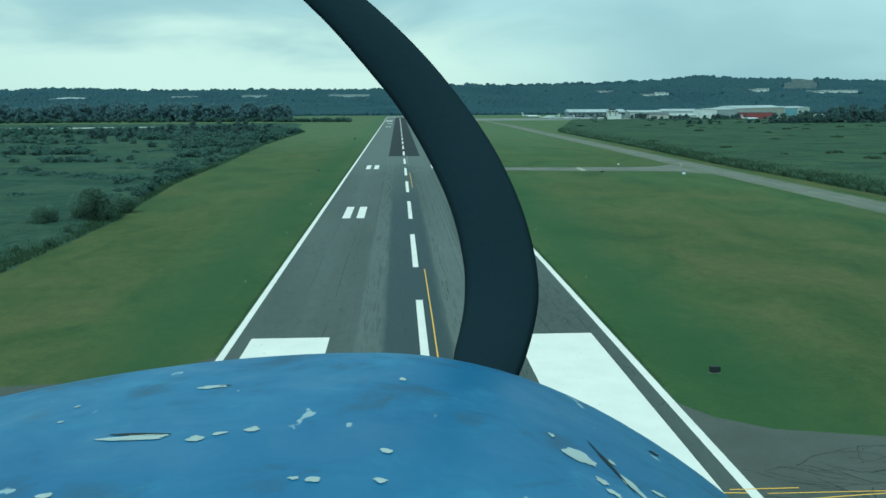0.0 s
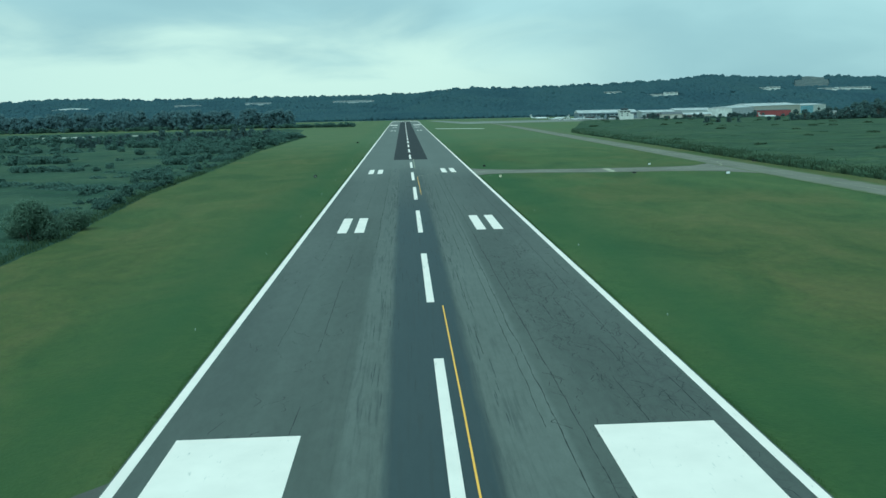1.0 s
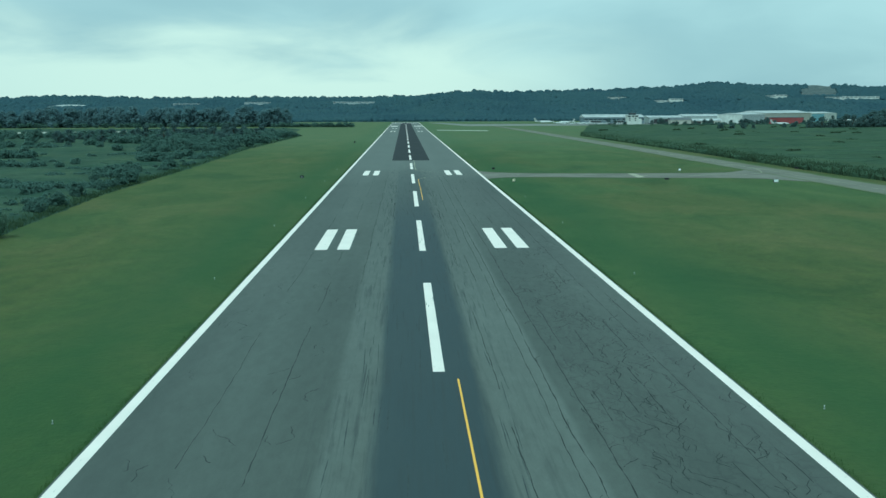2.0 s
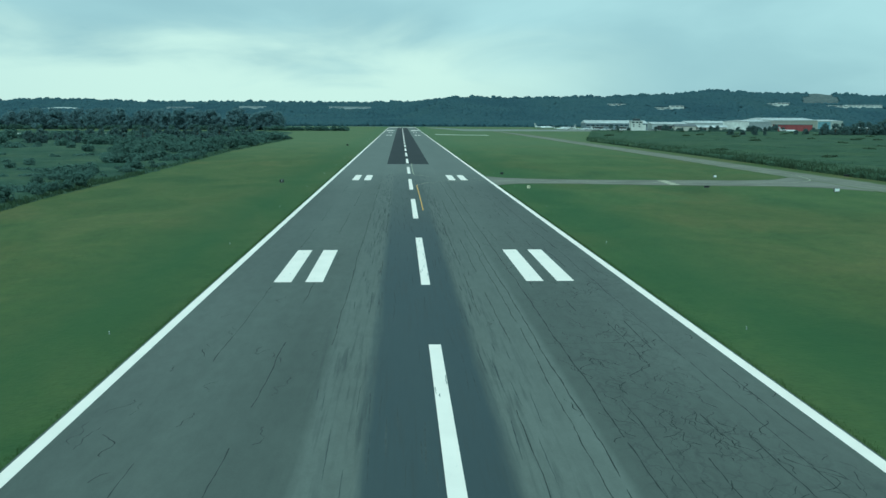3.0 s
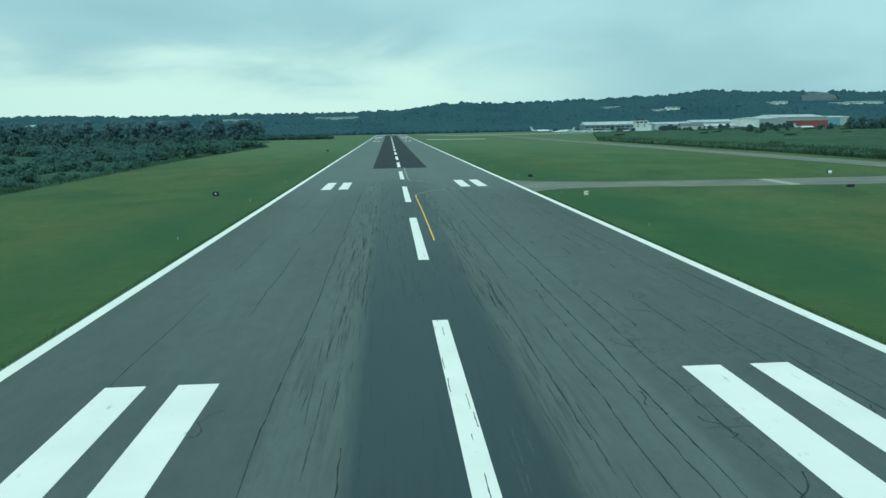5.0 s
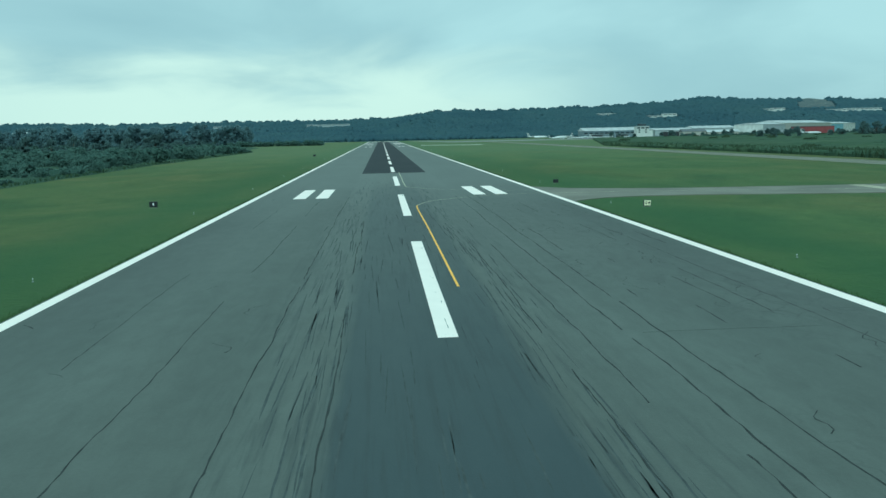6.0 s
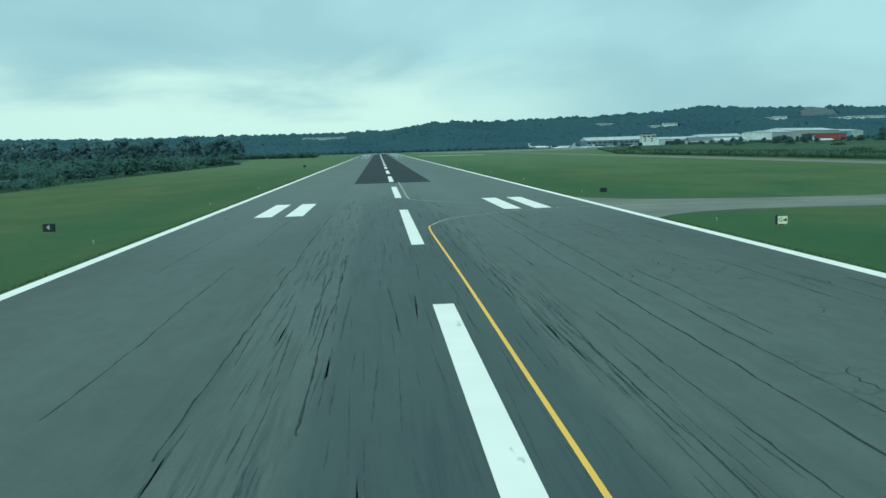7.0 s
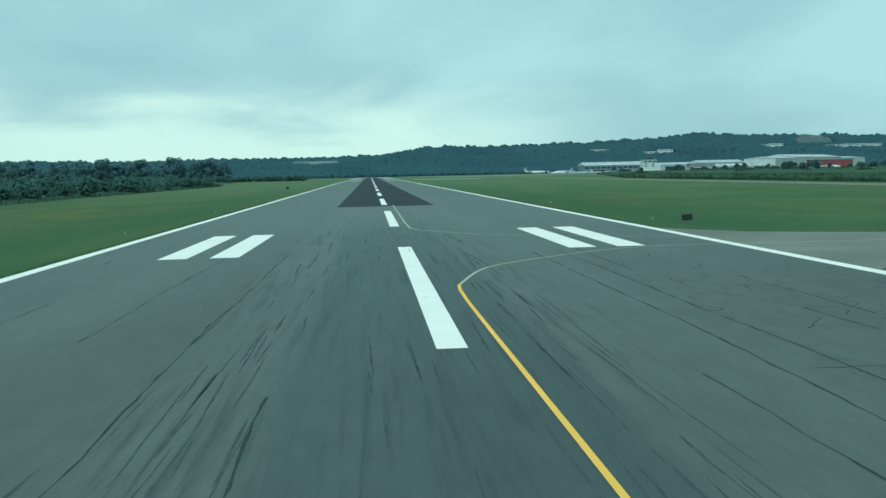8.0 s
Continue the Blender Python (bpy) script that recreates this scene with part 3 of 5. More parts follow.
CROSS_NEAR = [(116, 262), (107, 274), (98, 278.5), (75, 281), (57, 284), (42, 287.4), (34, 287.8), (29, 286.6), (25.5, 284.2), (22.95, 281.5)]
cross = taxiway("crossing_taxiway", (CROSS_FAR + CROSS_NEAR)[::-1], "weathered grey-brown taxiway joining the runway")
# low turf lip on the far side, its dark colour painting the edge's shadow
lip_v, lip_f = [], []
for line in (CROSS_FAR[2:],):
    ribbon([(x, y) for x, y in arc_line(line, 1.0)], 0.16, 0.02, lip_v, lip_f, 0.6, rnd)
lip_n = len(lip_v)
lip_v += [(x, y, -0.2) for x, y, z in lip_v]
lip_f += [(q[i], q[(i + 1) % 4], q[(i + 1) % 4] + lip_n, q[i] + lip_n) for q in lip_f for i in (0, 2)]
lip = mesh_object("turf_edge", lip_v, lip_f, SHADED_TURF, cross, "low turf lip coloured dark as the grass edge's shadow")
lip["kind"] = "stuff"
entry = taxiway("entry_taxiway", [(22.95, 15.5), (25, 11.8), (29, 8.7), (38, 6.4), (60, 5.2), (116, 5.2), (116, -13), (60, -13), (36, -14), (28, -17), (22.95, -23)][::-1],
                "cracked grey taxiway entering the runway beside the aiming mark", ENTRY)
taxiway("west_taxiway", [(-22.95, 33), (-27, 28.5), (-34, 25.0), (-60, 22.5), (-120, 22.5), (-120, 4), (-40, 4), (-28, 1), (-22.95, -5)],
        "cracked grey taxiway leaving the runway into brush", ENTRY)
taxiway("far_taxiway", [(33, 958), (84, 921), (84, 902), (33, 937)][::-1], "pale strip of old pavement in far mown grass", BLEACHED)
taxiway("apron", [(120, 1178), (250, 1178), (262, 1136), (720, 1136), (720, 1330), (90, 1330), (60, 1500), (40, 1500), (80, 1178)], "pale concrete apron in front of hangars", APRON, -0.04)
strip("centre_line", arc_line([(123, -300), (123, 880)], 40), 0.12, -0.033, FADED, parallel, "faded pale taxi line")
strip("centre_line", arc_line([(23.4, 298), (32.6, 297.5), (43, 295.7), (60, 292), (80, 289), (94, 288)]), 0.16, -0.018, FADED, cross, "faded pale taxi line")
strip("centre_line", arc_line([(23.4, -3.3), (60, -3.6), (104, -3.6)]), 0.12, -0.018, YELLOW, entry, "yellow taxi line")
strip("centre_line", arc_line([(94, 288), (108, 291), (117, 300), (122, 318)], 2), 0.24, -0.018, FADED, cross, "yellow curved taxi line")
for i in range(4):
    strip("hold_line", [(70.5 + 0.6 * i, 282.2), (71.5 + 0.6 * i, 299)], 0.42, -0.018, FADED, cross, "faded pale holding position line")
strip("hold_line", [(26, -2.6), (20.9, -2.6)], 0.14, 0.012, YELLOW, runway)
strip("lead_off_line", arc_line([(23.4, -4.6), (30, -3.9), (36, -3.6)]), 0.14, -0.018, YELLOW, entry)
ev, ef = [], []
for _ in range(150):
    x, y, a = rnd.choice((rnd.uniform(25, 60), rnd.uniform(25, 100))), rnd.uniform(-12, 5), rnd.choice((0, 0, 0.1, 3.1, rnd.uniform(0, 6)))
    pts = []
    for _ in range(rnd.randint(5, 14)):
        pts.append((x, min(4.6, max(-12.5, y))))
        a += rnd.uniform(-0.4, 0.4)
        x, y = x + 0.7 * math.cos(a), y + 0.7 * math.sin(a)
    ribbon(pts, rnd.uniform(0.04, 0.09), -0.022, ev, ef, 0.5, rnd)
mesh_object("crack_sealant", ev, ef, SEAL, entry, "dark sealed cracks")["kind"] = "stuff"

# ---------------------------------------------------------------- rough growth on both sides
def left_edge(y):
    return np.interp(y, [-400, 0, 100, 150, 172, 243, 330, 510, 757, 900, 1020, 1100], [-64, -66, -69, -70, -73, -80, -82, -90, -89, -112, -121, -150])


def right_edge(y):
    return np.interp(y, [-400, 243, 300, 440, 715, 1150], [139, 139, 137, 140, 140.5, 240])


def field(name, edge, side, ys, reach, height, rough, mat, label, category, seed):
    """A raised, uneven sheet of growth from a mown edge outwards."""
    near, lift = ([0, 0.0, 1.2, 2.8, 5.0], (0, 0.06, 0.22, 0.5, 0.8)) if side < 0 else ([0, 0.0, 0.5, 1.2, 2.2], (0, 0.55, 0.85, 0.95, 1.0))
    steps = np.concatenate([near, np.geomspace(near[-1] * 1.6, reach, 46)])
    rng = np.random.default_rng(seed)
    v, nu = [], len(steps)
    for y in ys:
        e = float(edge(y)) + 1.2 * noise.noise((y * 0.11, seed, 0)) + 0.5 * noise.noise((y * 0.5, seed, 3))
        for i, s in enumerate(steps):
            x = e + side * s
            h = height * (1 + rough * noise.noise((x * 0.05, y * 0.05, seed)) + 0.5 * rough * noise.noise((x * 0.23, y * 0.23, seed + 5)))
            h += height * 0.16 * rng.uniform(-1, 1)
            h *= lift[i] if i < 5 else 1
            yy = y + rng.uniform(-0.4, 0.4)
            v.append((x + rng.uniform(-0.15, 0.15), yy, -0.15 + max(h, 0.05) * (i > 0)))
    f = [(j * nu + i, j * nu + i + 1, (j + 1) * nu + i + 1, (j + 1) * nu + i) for j in range(len(ys) - 1) for i in range(nu - 1)]
    if side < 0:
        f = [q[::-1] for q in f]
    return tagged(mesh_object(name, v, f, mat), label, category, kind="stuff")


field("brush_field", left_edge, -1, spaced((-300, 60, 8), (60, 520, 1.6), (520, 1060, 4)), 620, 0.9, 0.9, BRUSH,
      "rough uncut dark green grass and low brush", "brush", 3)
field("reed_field", right_edge, 1, spaced((-300, 120, 8), (120, 560, 1.8), (560, 1130, 4)), 640, 1.9, 0.35, REED,
      "tall green reeds behind the taxiway with a dark edge", "reeds", 9)


def tufts(name, edge, side, ys, mat, h, label, seed):
    """Upright grass stalks along the mown edge."""
    rng = np.random.default_rng(seed)
    v, f = [], []
    for y0, y1, count, depth in ys:
        for _ in range(count):
            y = rng.uniform(y0, y1)
            x = float(edge(y)) + side * abs(rng.normal(0, depth))
            k, hh, a = len(v), h * rng.uniform(0.5, 1.25), rng.uniform(0, 6.28)
            w = hh * rng.uniform(0.10, 0.22)
            dx, dy = w * math.cos(a), w * math.sin(a)
            lx, ly = rng.uniform(-0.3, 0.3, 2) * hh
            v += [(x - dx, y - dy, -0.15), (x + dx, y + dy, -0.15), (x + lx + dx * 0.5, y + ly + dy * 0.5, hh * 0.7), (x + lx * 1.4, y + ly * 1.4, hh)]
            f += [(k, k + 1, k + 2), (k, k + 2, k + 3)]
    return tagged(mesh_object(name, v, f, mat), label, "tall grass", kind="stuff")


tufts("tall_grass", left_edge, -1, [(60, 330, 16000, 9), (330, 760, 12000, 14)], ROUGH_GRASS, 0.8, "uncut tall grass along the mown edge", 4)
tufts("reed_stalks", right_edge, 1, [(150, 420, 14000, 7), (420, 760, 9000, 10)], REED_LEAF, 2.15, "dense upright green reed stalks", 5)


for side, runs in ((1, [(20, 281, 9000, 0.30), (317, 420, 2500, 0.3)]), (-1, [(34, 420, 12000, 0.30)])):
    tufts("grass_fringe", lambda y: side * 22.97, side, runs, VERGE, 0.08, "uneven green grass fringe along the runway edge", 80 + side)


# ---------------------------------------------------------------- shrubs and trees
def leaf_mesh(name, lumps, leaves, size, seed, mat):
    """A crown of many small leaf sprays gathered in lumps: (x, y, z, rx, rz)."""
    rng = np.random.default_rng(seed)
    v, f = [], []
    weights = np.array([l[3] ** 2 * l[4] for l in lumps])
    weights = weights / weights.sum()
    for li, n in enumerate((weights * leaves).astype(int)):
        cx, cy, cz, rx, rz = lumps[li]
        for _ in range(n):
            d = rng.normal(size=3)
            d /= np.linalg.norm(d)
            r = rng.uniform(0.45, 1.0) ** 0.5 * rng.uniform(0.9, 1.12)
            p = np.array([cx + d[0] * rx * r, cy + d[1] * rx * r, cz + d[2] * rz * r])
            if p[2] < 0.1:
                continue
            face = d + np.array([0, 0, 0.55]) + rng.normal(size=3) * 0.4
            t = np.cross(face, rng.normal(size=3)); t /= np.linalg.norm(t) + 1e-6
            u = np.cross(face, t); u /= np.linalg.norm(u) + 1e-6
            s = size * rng.uniform(0.5, 1.3)
            k = len(v)
            v += [p - t * s, p + u * s * 0.55, p + t * s, p - u * s * 0.55]
            f += [(k, k + 1, k + 2), (k, k + 2, k + 3)]
    me = bpy.data.meshes.new(name)
    me.from_pydata([tuple(map(float, p)) for p in v], [], f)
    me.materials.append(mat)
    return me


def make_tree(name, h, spread, seed, label, category, mat=LEAF, leaves=1000, bare=0.0, size=1.08, lumps=22):
    """A tapered trunk with limbs, and an uneven leafy crown."""
    rng = np.random.default_rng(seed)
    tree = empty(name)
    trunk = bmesh.new()
    r = h * 0.022
    top = Vector((rng.uniform(-0.04, 0.04) * h, rng.uniform(-0.04, 0.04) * h, h * 0.72))
    rod(trunk, (0, 0, -0.4), top * 0.5, r, r * 0.7)
    rod(trunk, top * 0.5, top, r * 0.7, r * 0.15)
    blobs = []
    for i in range(lumps):
        a, q = rng.uniform(0, 6.28), rng.uniform(bare, 1.0)
        wide = spread * (0.35 + 0.65 * math.sin(math.pi * min(1, q * 0.85 + 0.12))) * rng.uniform(0.35, 0.9)
        size_l = spread * rng.uniform(0.28, 0.5)
        c = Vector((math.cos(a) * wide, math.sin(a) * wide, h * (0.06 + 0.84 * q)))
        blobs.append((c.x, c.y, c.z, size_l, size_l * rng.uniform(0.6, 0.95)))
        rod(trunk, top * rng.uniform(0.25, 0.8), c, r * 0.35, r * 0.06, 5)
    blobs.append((top.x, top.y, h * 0.86, spread * 0.4, h * 0.12))
    part("trunk", trunk, BARK, tree)
    crown = new("crown", leaf_mesh("crown", blobs, leaves, size, seed, mat))
    crown.parent = tree
    return tagged(tree, label, category)


def make_shrub(name, h, spread, seed, label, mat=SHRUB, leaves=560, size=0.40):
    rng = np.random.default_rng(seed)
    shrub = empty(name)
    stems = bmesh.new()
    blobs = []
    for i in range(9):
        a, d = rng.uniform(0, 6.28), spread * rng.uniform(0, 0.62)
        s = spread * rng.uniform(0.3, 0.5)
        z = h * rng.uniform(0.25, 0.72)
        blobs.append((math.cos(a) * d, math.sin(a) * d, z, s, h * rng.uniform(0.24, 0.4)))
        rod(stems, (math.cos(a) * d * 0.3, math.sin(a) * d * 0.3, -0.3), (math.cos(a) * d, math.sin(a) * d, z), 0.05, 0.02, 5)
    part("stem", stems, BARK, shrub)
    crown = new("crown", leaf_mesh("crown", blobs, leaves, size, seed, mat))
    crown.parent = shrub
    return tagged(shrub, label, "shrub")


rng = np.random.default_rng(21)
shrub_kinds = [make_shrub("shrub", 2.6, 2.6, 31, "low dark green shrub in rough grass"),
               make_shrub("shrub", 3.4, 2.9, 32, "rounded dark green shrub in rough grass"),
               make_shrub("shrub", 1.7, 2.6, 33, "low spreading green shrub in rough grass"),
               make_shrub("shrub", 4.6, 2.9, 34, "tall dark green shrub in rough grass", leaves=800)]
willow_kinds = [make_shrub("willow_bush", 6.2, 4.6, 41, "large grey-green willow bush beside mown grass", WILLOW, 7500, 0.20),
                make_shrub("willow_bush", 4.4, 3.6, 42, "rounded grey-green willow bush beside mown grass", WILLOW, 4800, 0.19)]
tree_kinds = [make_tree("tree", 17, 6.2, 51, "tall dark green broadleaf tree in a wood", "tree"),
              make_tree("tree", 20, 6.8, 52, "large dark green broadleaf tree in a wood", "tree"),
              make_tree("tree", 14, 6.0, 53, "rounded dark green broadleaf tree in a wood", "tree"),
              make_tree("tree", 11, 4.2, 54, "small dark green tree in a thicket", "tree", leaves=900),
              make_tree("tree", 18, 4.2, 55, "slender dark green tree in a wood", "tree")]
used = {}


def plant(kinds, i, x, y, group, scale=1.0, z=-0.12):
    """The first plant of a kind is the built one; the next are copies."""
    m = pose(x, y, z, 0, 0, rng.uniform(0, 360))
    key = kinds[i].name
    if key in used:
        ob = copy_thing(kinds[i], m)
    else:
        ob = kinds[i]
        ob.matrix_basis = m
        used[key] = True
    ob.matrix_basis = m @ Matrix.Diagonal((scale, scale, scale * rng.uniform(0.9, 1.12), 1))
    tagged(ob, group=group)
    return ob


for x, y, i, s in ((-75.4, 147, 0, 1.34), (-73.2, 162, 1, 1.15), (-84, 139, 1, 1.05), (-80, 151, 1, 0.9), (-73.5, 126, 1, 0.5), (-71, 110, 1, 0.42), (-75, 104, 1, 0.38)):
    plant(willow_kinds, i, x, y, "willow bushes by the mown edge", s)
# a straggling hedge along the mown edge, denser far down the field
for y in np.concatenate([np.arange(168, 330, 5.5), np.arange(330, 760, 5.0)]):
    d = abs(rng.normal(0, 5 + y * 0.014)) + 2.5
    plant(shrub_kinds, int(rng.integers(0, 4 if y > 230 else 3)), float(left_edge(y)) - d, y + rng.uniform(-3, 3), "shrubs along the mown edge", rng.uniform(0.55, 1.1))
for _ in range(26):
    cy = rng.uniform(215, 860)
    cx = float(left_edge(cy)) - rng.uniform(6, 40 + cy * 0.36)
    for _ in range(int(rng.integers(3, 8))):
        plant(shrub_kinds, int(rng.choice([0, 1, 2, 2])), cx + rng.normal(0, 7), cy + rng.normal(0, 9), "shrubs in the rough field", rng.uniform(0.5, 1.25))
# a low thicket against the mown edge far down the field
for _ in range(26):
    y = rng.uniform(600, 790)
    plant(tree_kinds, int(rng.choice([2, 3, 3, 4])), float(left_edge(y)) - 8 - abs(rng.normal(0, 70)), y, "small trees in the thicket", rng.uniform(0.4, 0.65))
for _ in range(44):
    x, y = -118 - abs(rng.normal(0, 75)), rng.uniform(590, 760)
    plant(tree_kinds, int(rng.choice([0, 2, 3, 4])), min(x, float(left_edge(y)) - 12), y, "small trees in the thicket", rng.uniform(0.45, 0.72))
# the wood behind
def wood(name, spots, label, kinds, mat=LEAF, flat=1.0):
    """Many trees of the built kinds, joined into one far wood."""
    v, f, base = [], [], 0
    for x, y, i, s in spots:
        a = rng.uniform(0, 6.28)
        for ob in kinds[i].children:
            me = ob.data
            co = np.empty(len(me.vertices) * 3); me.vertices.foreach_get("co", co)
            co = co.reshape(-1, 3) * s
            v.append(np.stack([co[:, 0] * math.cos(a) - co[:, 1] * math.sin(a) + x, co[:, 0] * math.sin(a) + co[:, 1] * math.cos(a) + y, co[:, 2] * flat - 0.12], 1))
            f += [tuple(q + base for q in p.vertices) for p in me.polygons]
            base += len(co)
    return tagged(mesh_object(name, np.concatenate(v), f, mat), label, "woodland", kind="stuff")


# coarser plants for what stays far off
far_shrubs = [make_shrub("far_shrub", 2.6, 2.6, 31, "far shrub", leaves=190, size=0.62), make_shrub("far_shrub", 3.4, 2.9, 32, "far shrub", leaves=190, size=0.66),
              make_shrub("far_shrub", 1.7, 2.6, 33, "far shrub", leaves=160, size=0.6), make_shrub("far_shrub", 4.6, 2.9, 34, "far shrub", leaves=240, size=0.7)]
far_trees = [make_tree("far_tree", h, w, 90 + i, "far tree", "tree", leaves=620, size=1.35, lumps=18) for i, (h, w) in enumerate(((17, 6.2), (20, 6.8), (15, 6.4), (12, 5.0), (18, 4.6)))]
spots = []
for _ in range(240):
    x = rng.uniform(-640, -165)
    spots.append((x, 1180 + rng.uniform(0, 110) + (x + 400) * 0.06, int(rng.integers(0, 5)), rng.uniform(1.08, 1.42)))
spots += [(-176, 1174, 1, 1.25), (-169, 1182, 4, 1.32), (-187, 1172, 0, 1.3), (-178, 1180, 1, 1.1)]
wood("far_wood", spots, "haze-tinted broadleaf wood beyond the brush", far_trees, HAZED_LEAF)
spots = []
for _ in range(190):
    y = rng.uniform(470, 790)
    spots.append((float(left_edge(y)) - 3 - abs(rng.normal(0, 20 + (y - 420) * 0.22)), y, int(rng.choice([1, 3, 3])), rng.uniform(0.8, 1.7)))
for _ in range(60):
    spots.append((rng.uniform(-430, -250), rng.uniform(560, 760), int(rng.choice([1, 3])), rng.uniform(0.8, 1.6)))
for _ in range(70):
    x = rng.uniform(-600, -160)
    spots.append((x, 1165 + rng.uniform(0, 12) + (x + 400) * 0.06, int(rng.choice([1, 3])), rng.uniform(1.2, 2.0)))
# a low hedge across the end of the mown field
for _ in range(80):
    x = rng.uniform(-172, -66)
    spots.append((x, 1145 + rng.uniform(-6, 14) - x * 0.05, int(rng.choice([0, 1, 3])), rng.uniform(1.0, 1.7)))
# dark masses of scrub in the rough field: middle, half-sizes, count, scale
for cx, cy, rx, ry, count, size in ((-97, 304, 9, 12, 26, 0.8), (-94, 246, 6, 9, 14, 0.75), (-190, 418, 34, 12, 46, 1.0), (-128, 500, 16, 40, 60, 1.25), (-160, 610, 40, 45, 90, 1.5),
                                    (-235, 700, 60, 40, 80, 1.5), (-330, 720, 50, 26, 40, 1.6), (-150, 350, 22, 9, 24, 0.75), (-120, 262, 12, 5, 10, 0.6), (-108, 400, 10, 22, 24, 0.9),
                                    (-270, 540, 60, 10, 40, 1.1), (-240, 470, 40, 6, 22, 0.8), (-86, 200, 7, 12, 12, 0.5)):
    for _ in range(count):
        spots.append((cx + rx * rng.uniform(-1, 1) * rng.uniform(0.3, 1), cy + ry * rng.uniform(-1, 1), int(rng.choice([0, 1, 1, 3])), size * rng.uniform(0.7, 1.25)))
wood("thicket", spots, "dense dark green scrub along the mown edge and below the wood", far_shrubs, SHRUB)
reed_kinds = [make_shrub("reed_clump", 1.6, 3.4, 35, "low clump of darker reeds", leaves=260, size=0.5), make_shrub("reed_clump", 1.2, 2.6, 36, "low clump of darker reeds", leaves=200, size=0.45)]
spots = []
for _ in range(170):
    y = 250 + 850 * rng.uniform(0, 1) ** 0.8
    spots.append((float(right_edge(y)) + rng.uniform(4, 430), y, int(rng.integers(0, 2)), rng.uniform(0.8, 1.9)))
brush_spots = []
for _ in range(40):
    cy = 130 + 900 * rng.uniform(0, 1) ** 0.9
    cx = float(left_edge(min(cy, 1000))) - 6 - abs(rng.normal(0, 60 + cy * 0.22))
    for _ in range(int(rng.integers(2, 8))):
        bx, by = cx + rng.normal(0, 9 + cy * 0.01), cy + rng.normal(0, 4)
        if bx < float(left_edge(by)) - 6 and by < 1030:
            brush_spots.append((bx, by, int(rng.integers(0, 2)), rng.uniform(0.7, 1.9)))
tangle = wood("brush_clumps", brush_spots, "low tangled clumps of darker growth in the rough field", reed_kinds, SHRUB, 0.8)
tangle.location.z = 0.3
hedge = []
for _ in range(250):
    x = rng.uniform(322, 690)
    if not 456 < x < 498:
        hedge.append((x, 1088 + rng.uniform(-8, 10), int(rng.choice([0, 1, 1, 3])), rng.uniform(0.8, 1.35)))
wood("hedge", hedge, "dark ragged hedge between reeds and hangars", far_shrubs, SHRUB)
clumps = wood("reed_clumps", spots, "darker clumps standing out of the reed field", reed_kinds, REED_LEAF)
clumps.location.z = 0.35
for k in reed_kinds + far_shrubs + far_trees:
    for o in (*k.children, k):
        bpy.data.objects.remove(o)
# scattered bushes in the reeds, and trees before the hangars
for _ in range(26):
    y = rng.uniform(620, 1120)
    plant(shrub_kinds, int(rng.integers(0, 4)), float(right_edge(y)) + rng.uniform(6, 420), y, "bushes in the reeds", rng.uniform(0.4, 0.75), 0.3)
# runs of trees: from x, to x, y, count, scale
for x0, x1, y, count, size in ((330, 452, 1140, 11, 0.52), (400, 490, 1152, 4, 0.55), (568, 608, 1152, 4, 0.70), (620, 686, 1118, 5, 0.90), (506, 600, 945, 8, 1.12), (274, 284, 1141, 2, 0.42),
                               (352, 370, 1241, 3, 0.62), (300, 308, 1285, 2, 0.55), (316, 345, 871, 4, 0.53), (422, 458, 1096, 7, 0.66), (498, 530, 1100, 5, 0.5)):
    for i in range(count):
        x = x0 + (x1 - x0) * i / (count - 1)
        plant(tree_kinds, int(rng.choice([2, 3]) if size < 0.7 else rng.choice([0, 1, 2])), x + rng.uniform(-2, 2), y + rng.uniform(-4, 4), "trees before the hangars", size * rng.uniform(0.85, 1.15))


# a belt of trees across the far end of the reeds, taller to the right
for i in range(24):
    x = 398 + i * 5.6
    plant(tree_kinds, int(rng.choice([0, 1, 2, 2])), x + rng.uniform(-2, 2), 900 + rng.uniform(-14, 14), "trees beyond the reeds", (0.50 + 0.030 * i) * rng.uniform(0.85, 1.1))


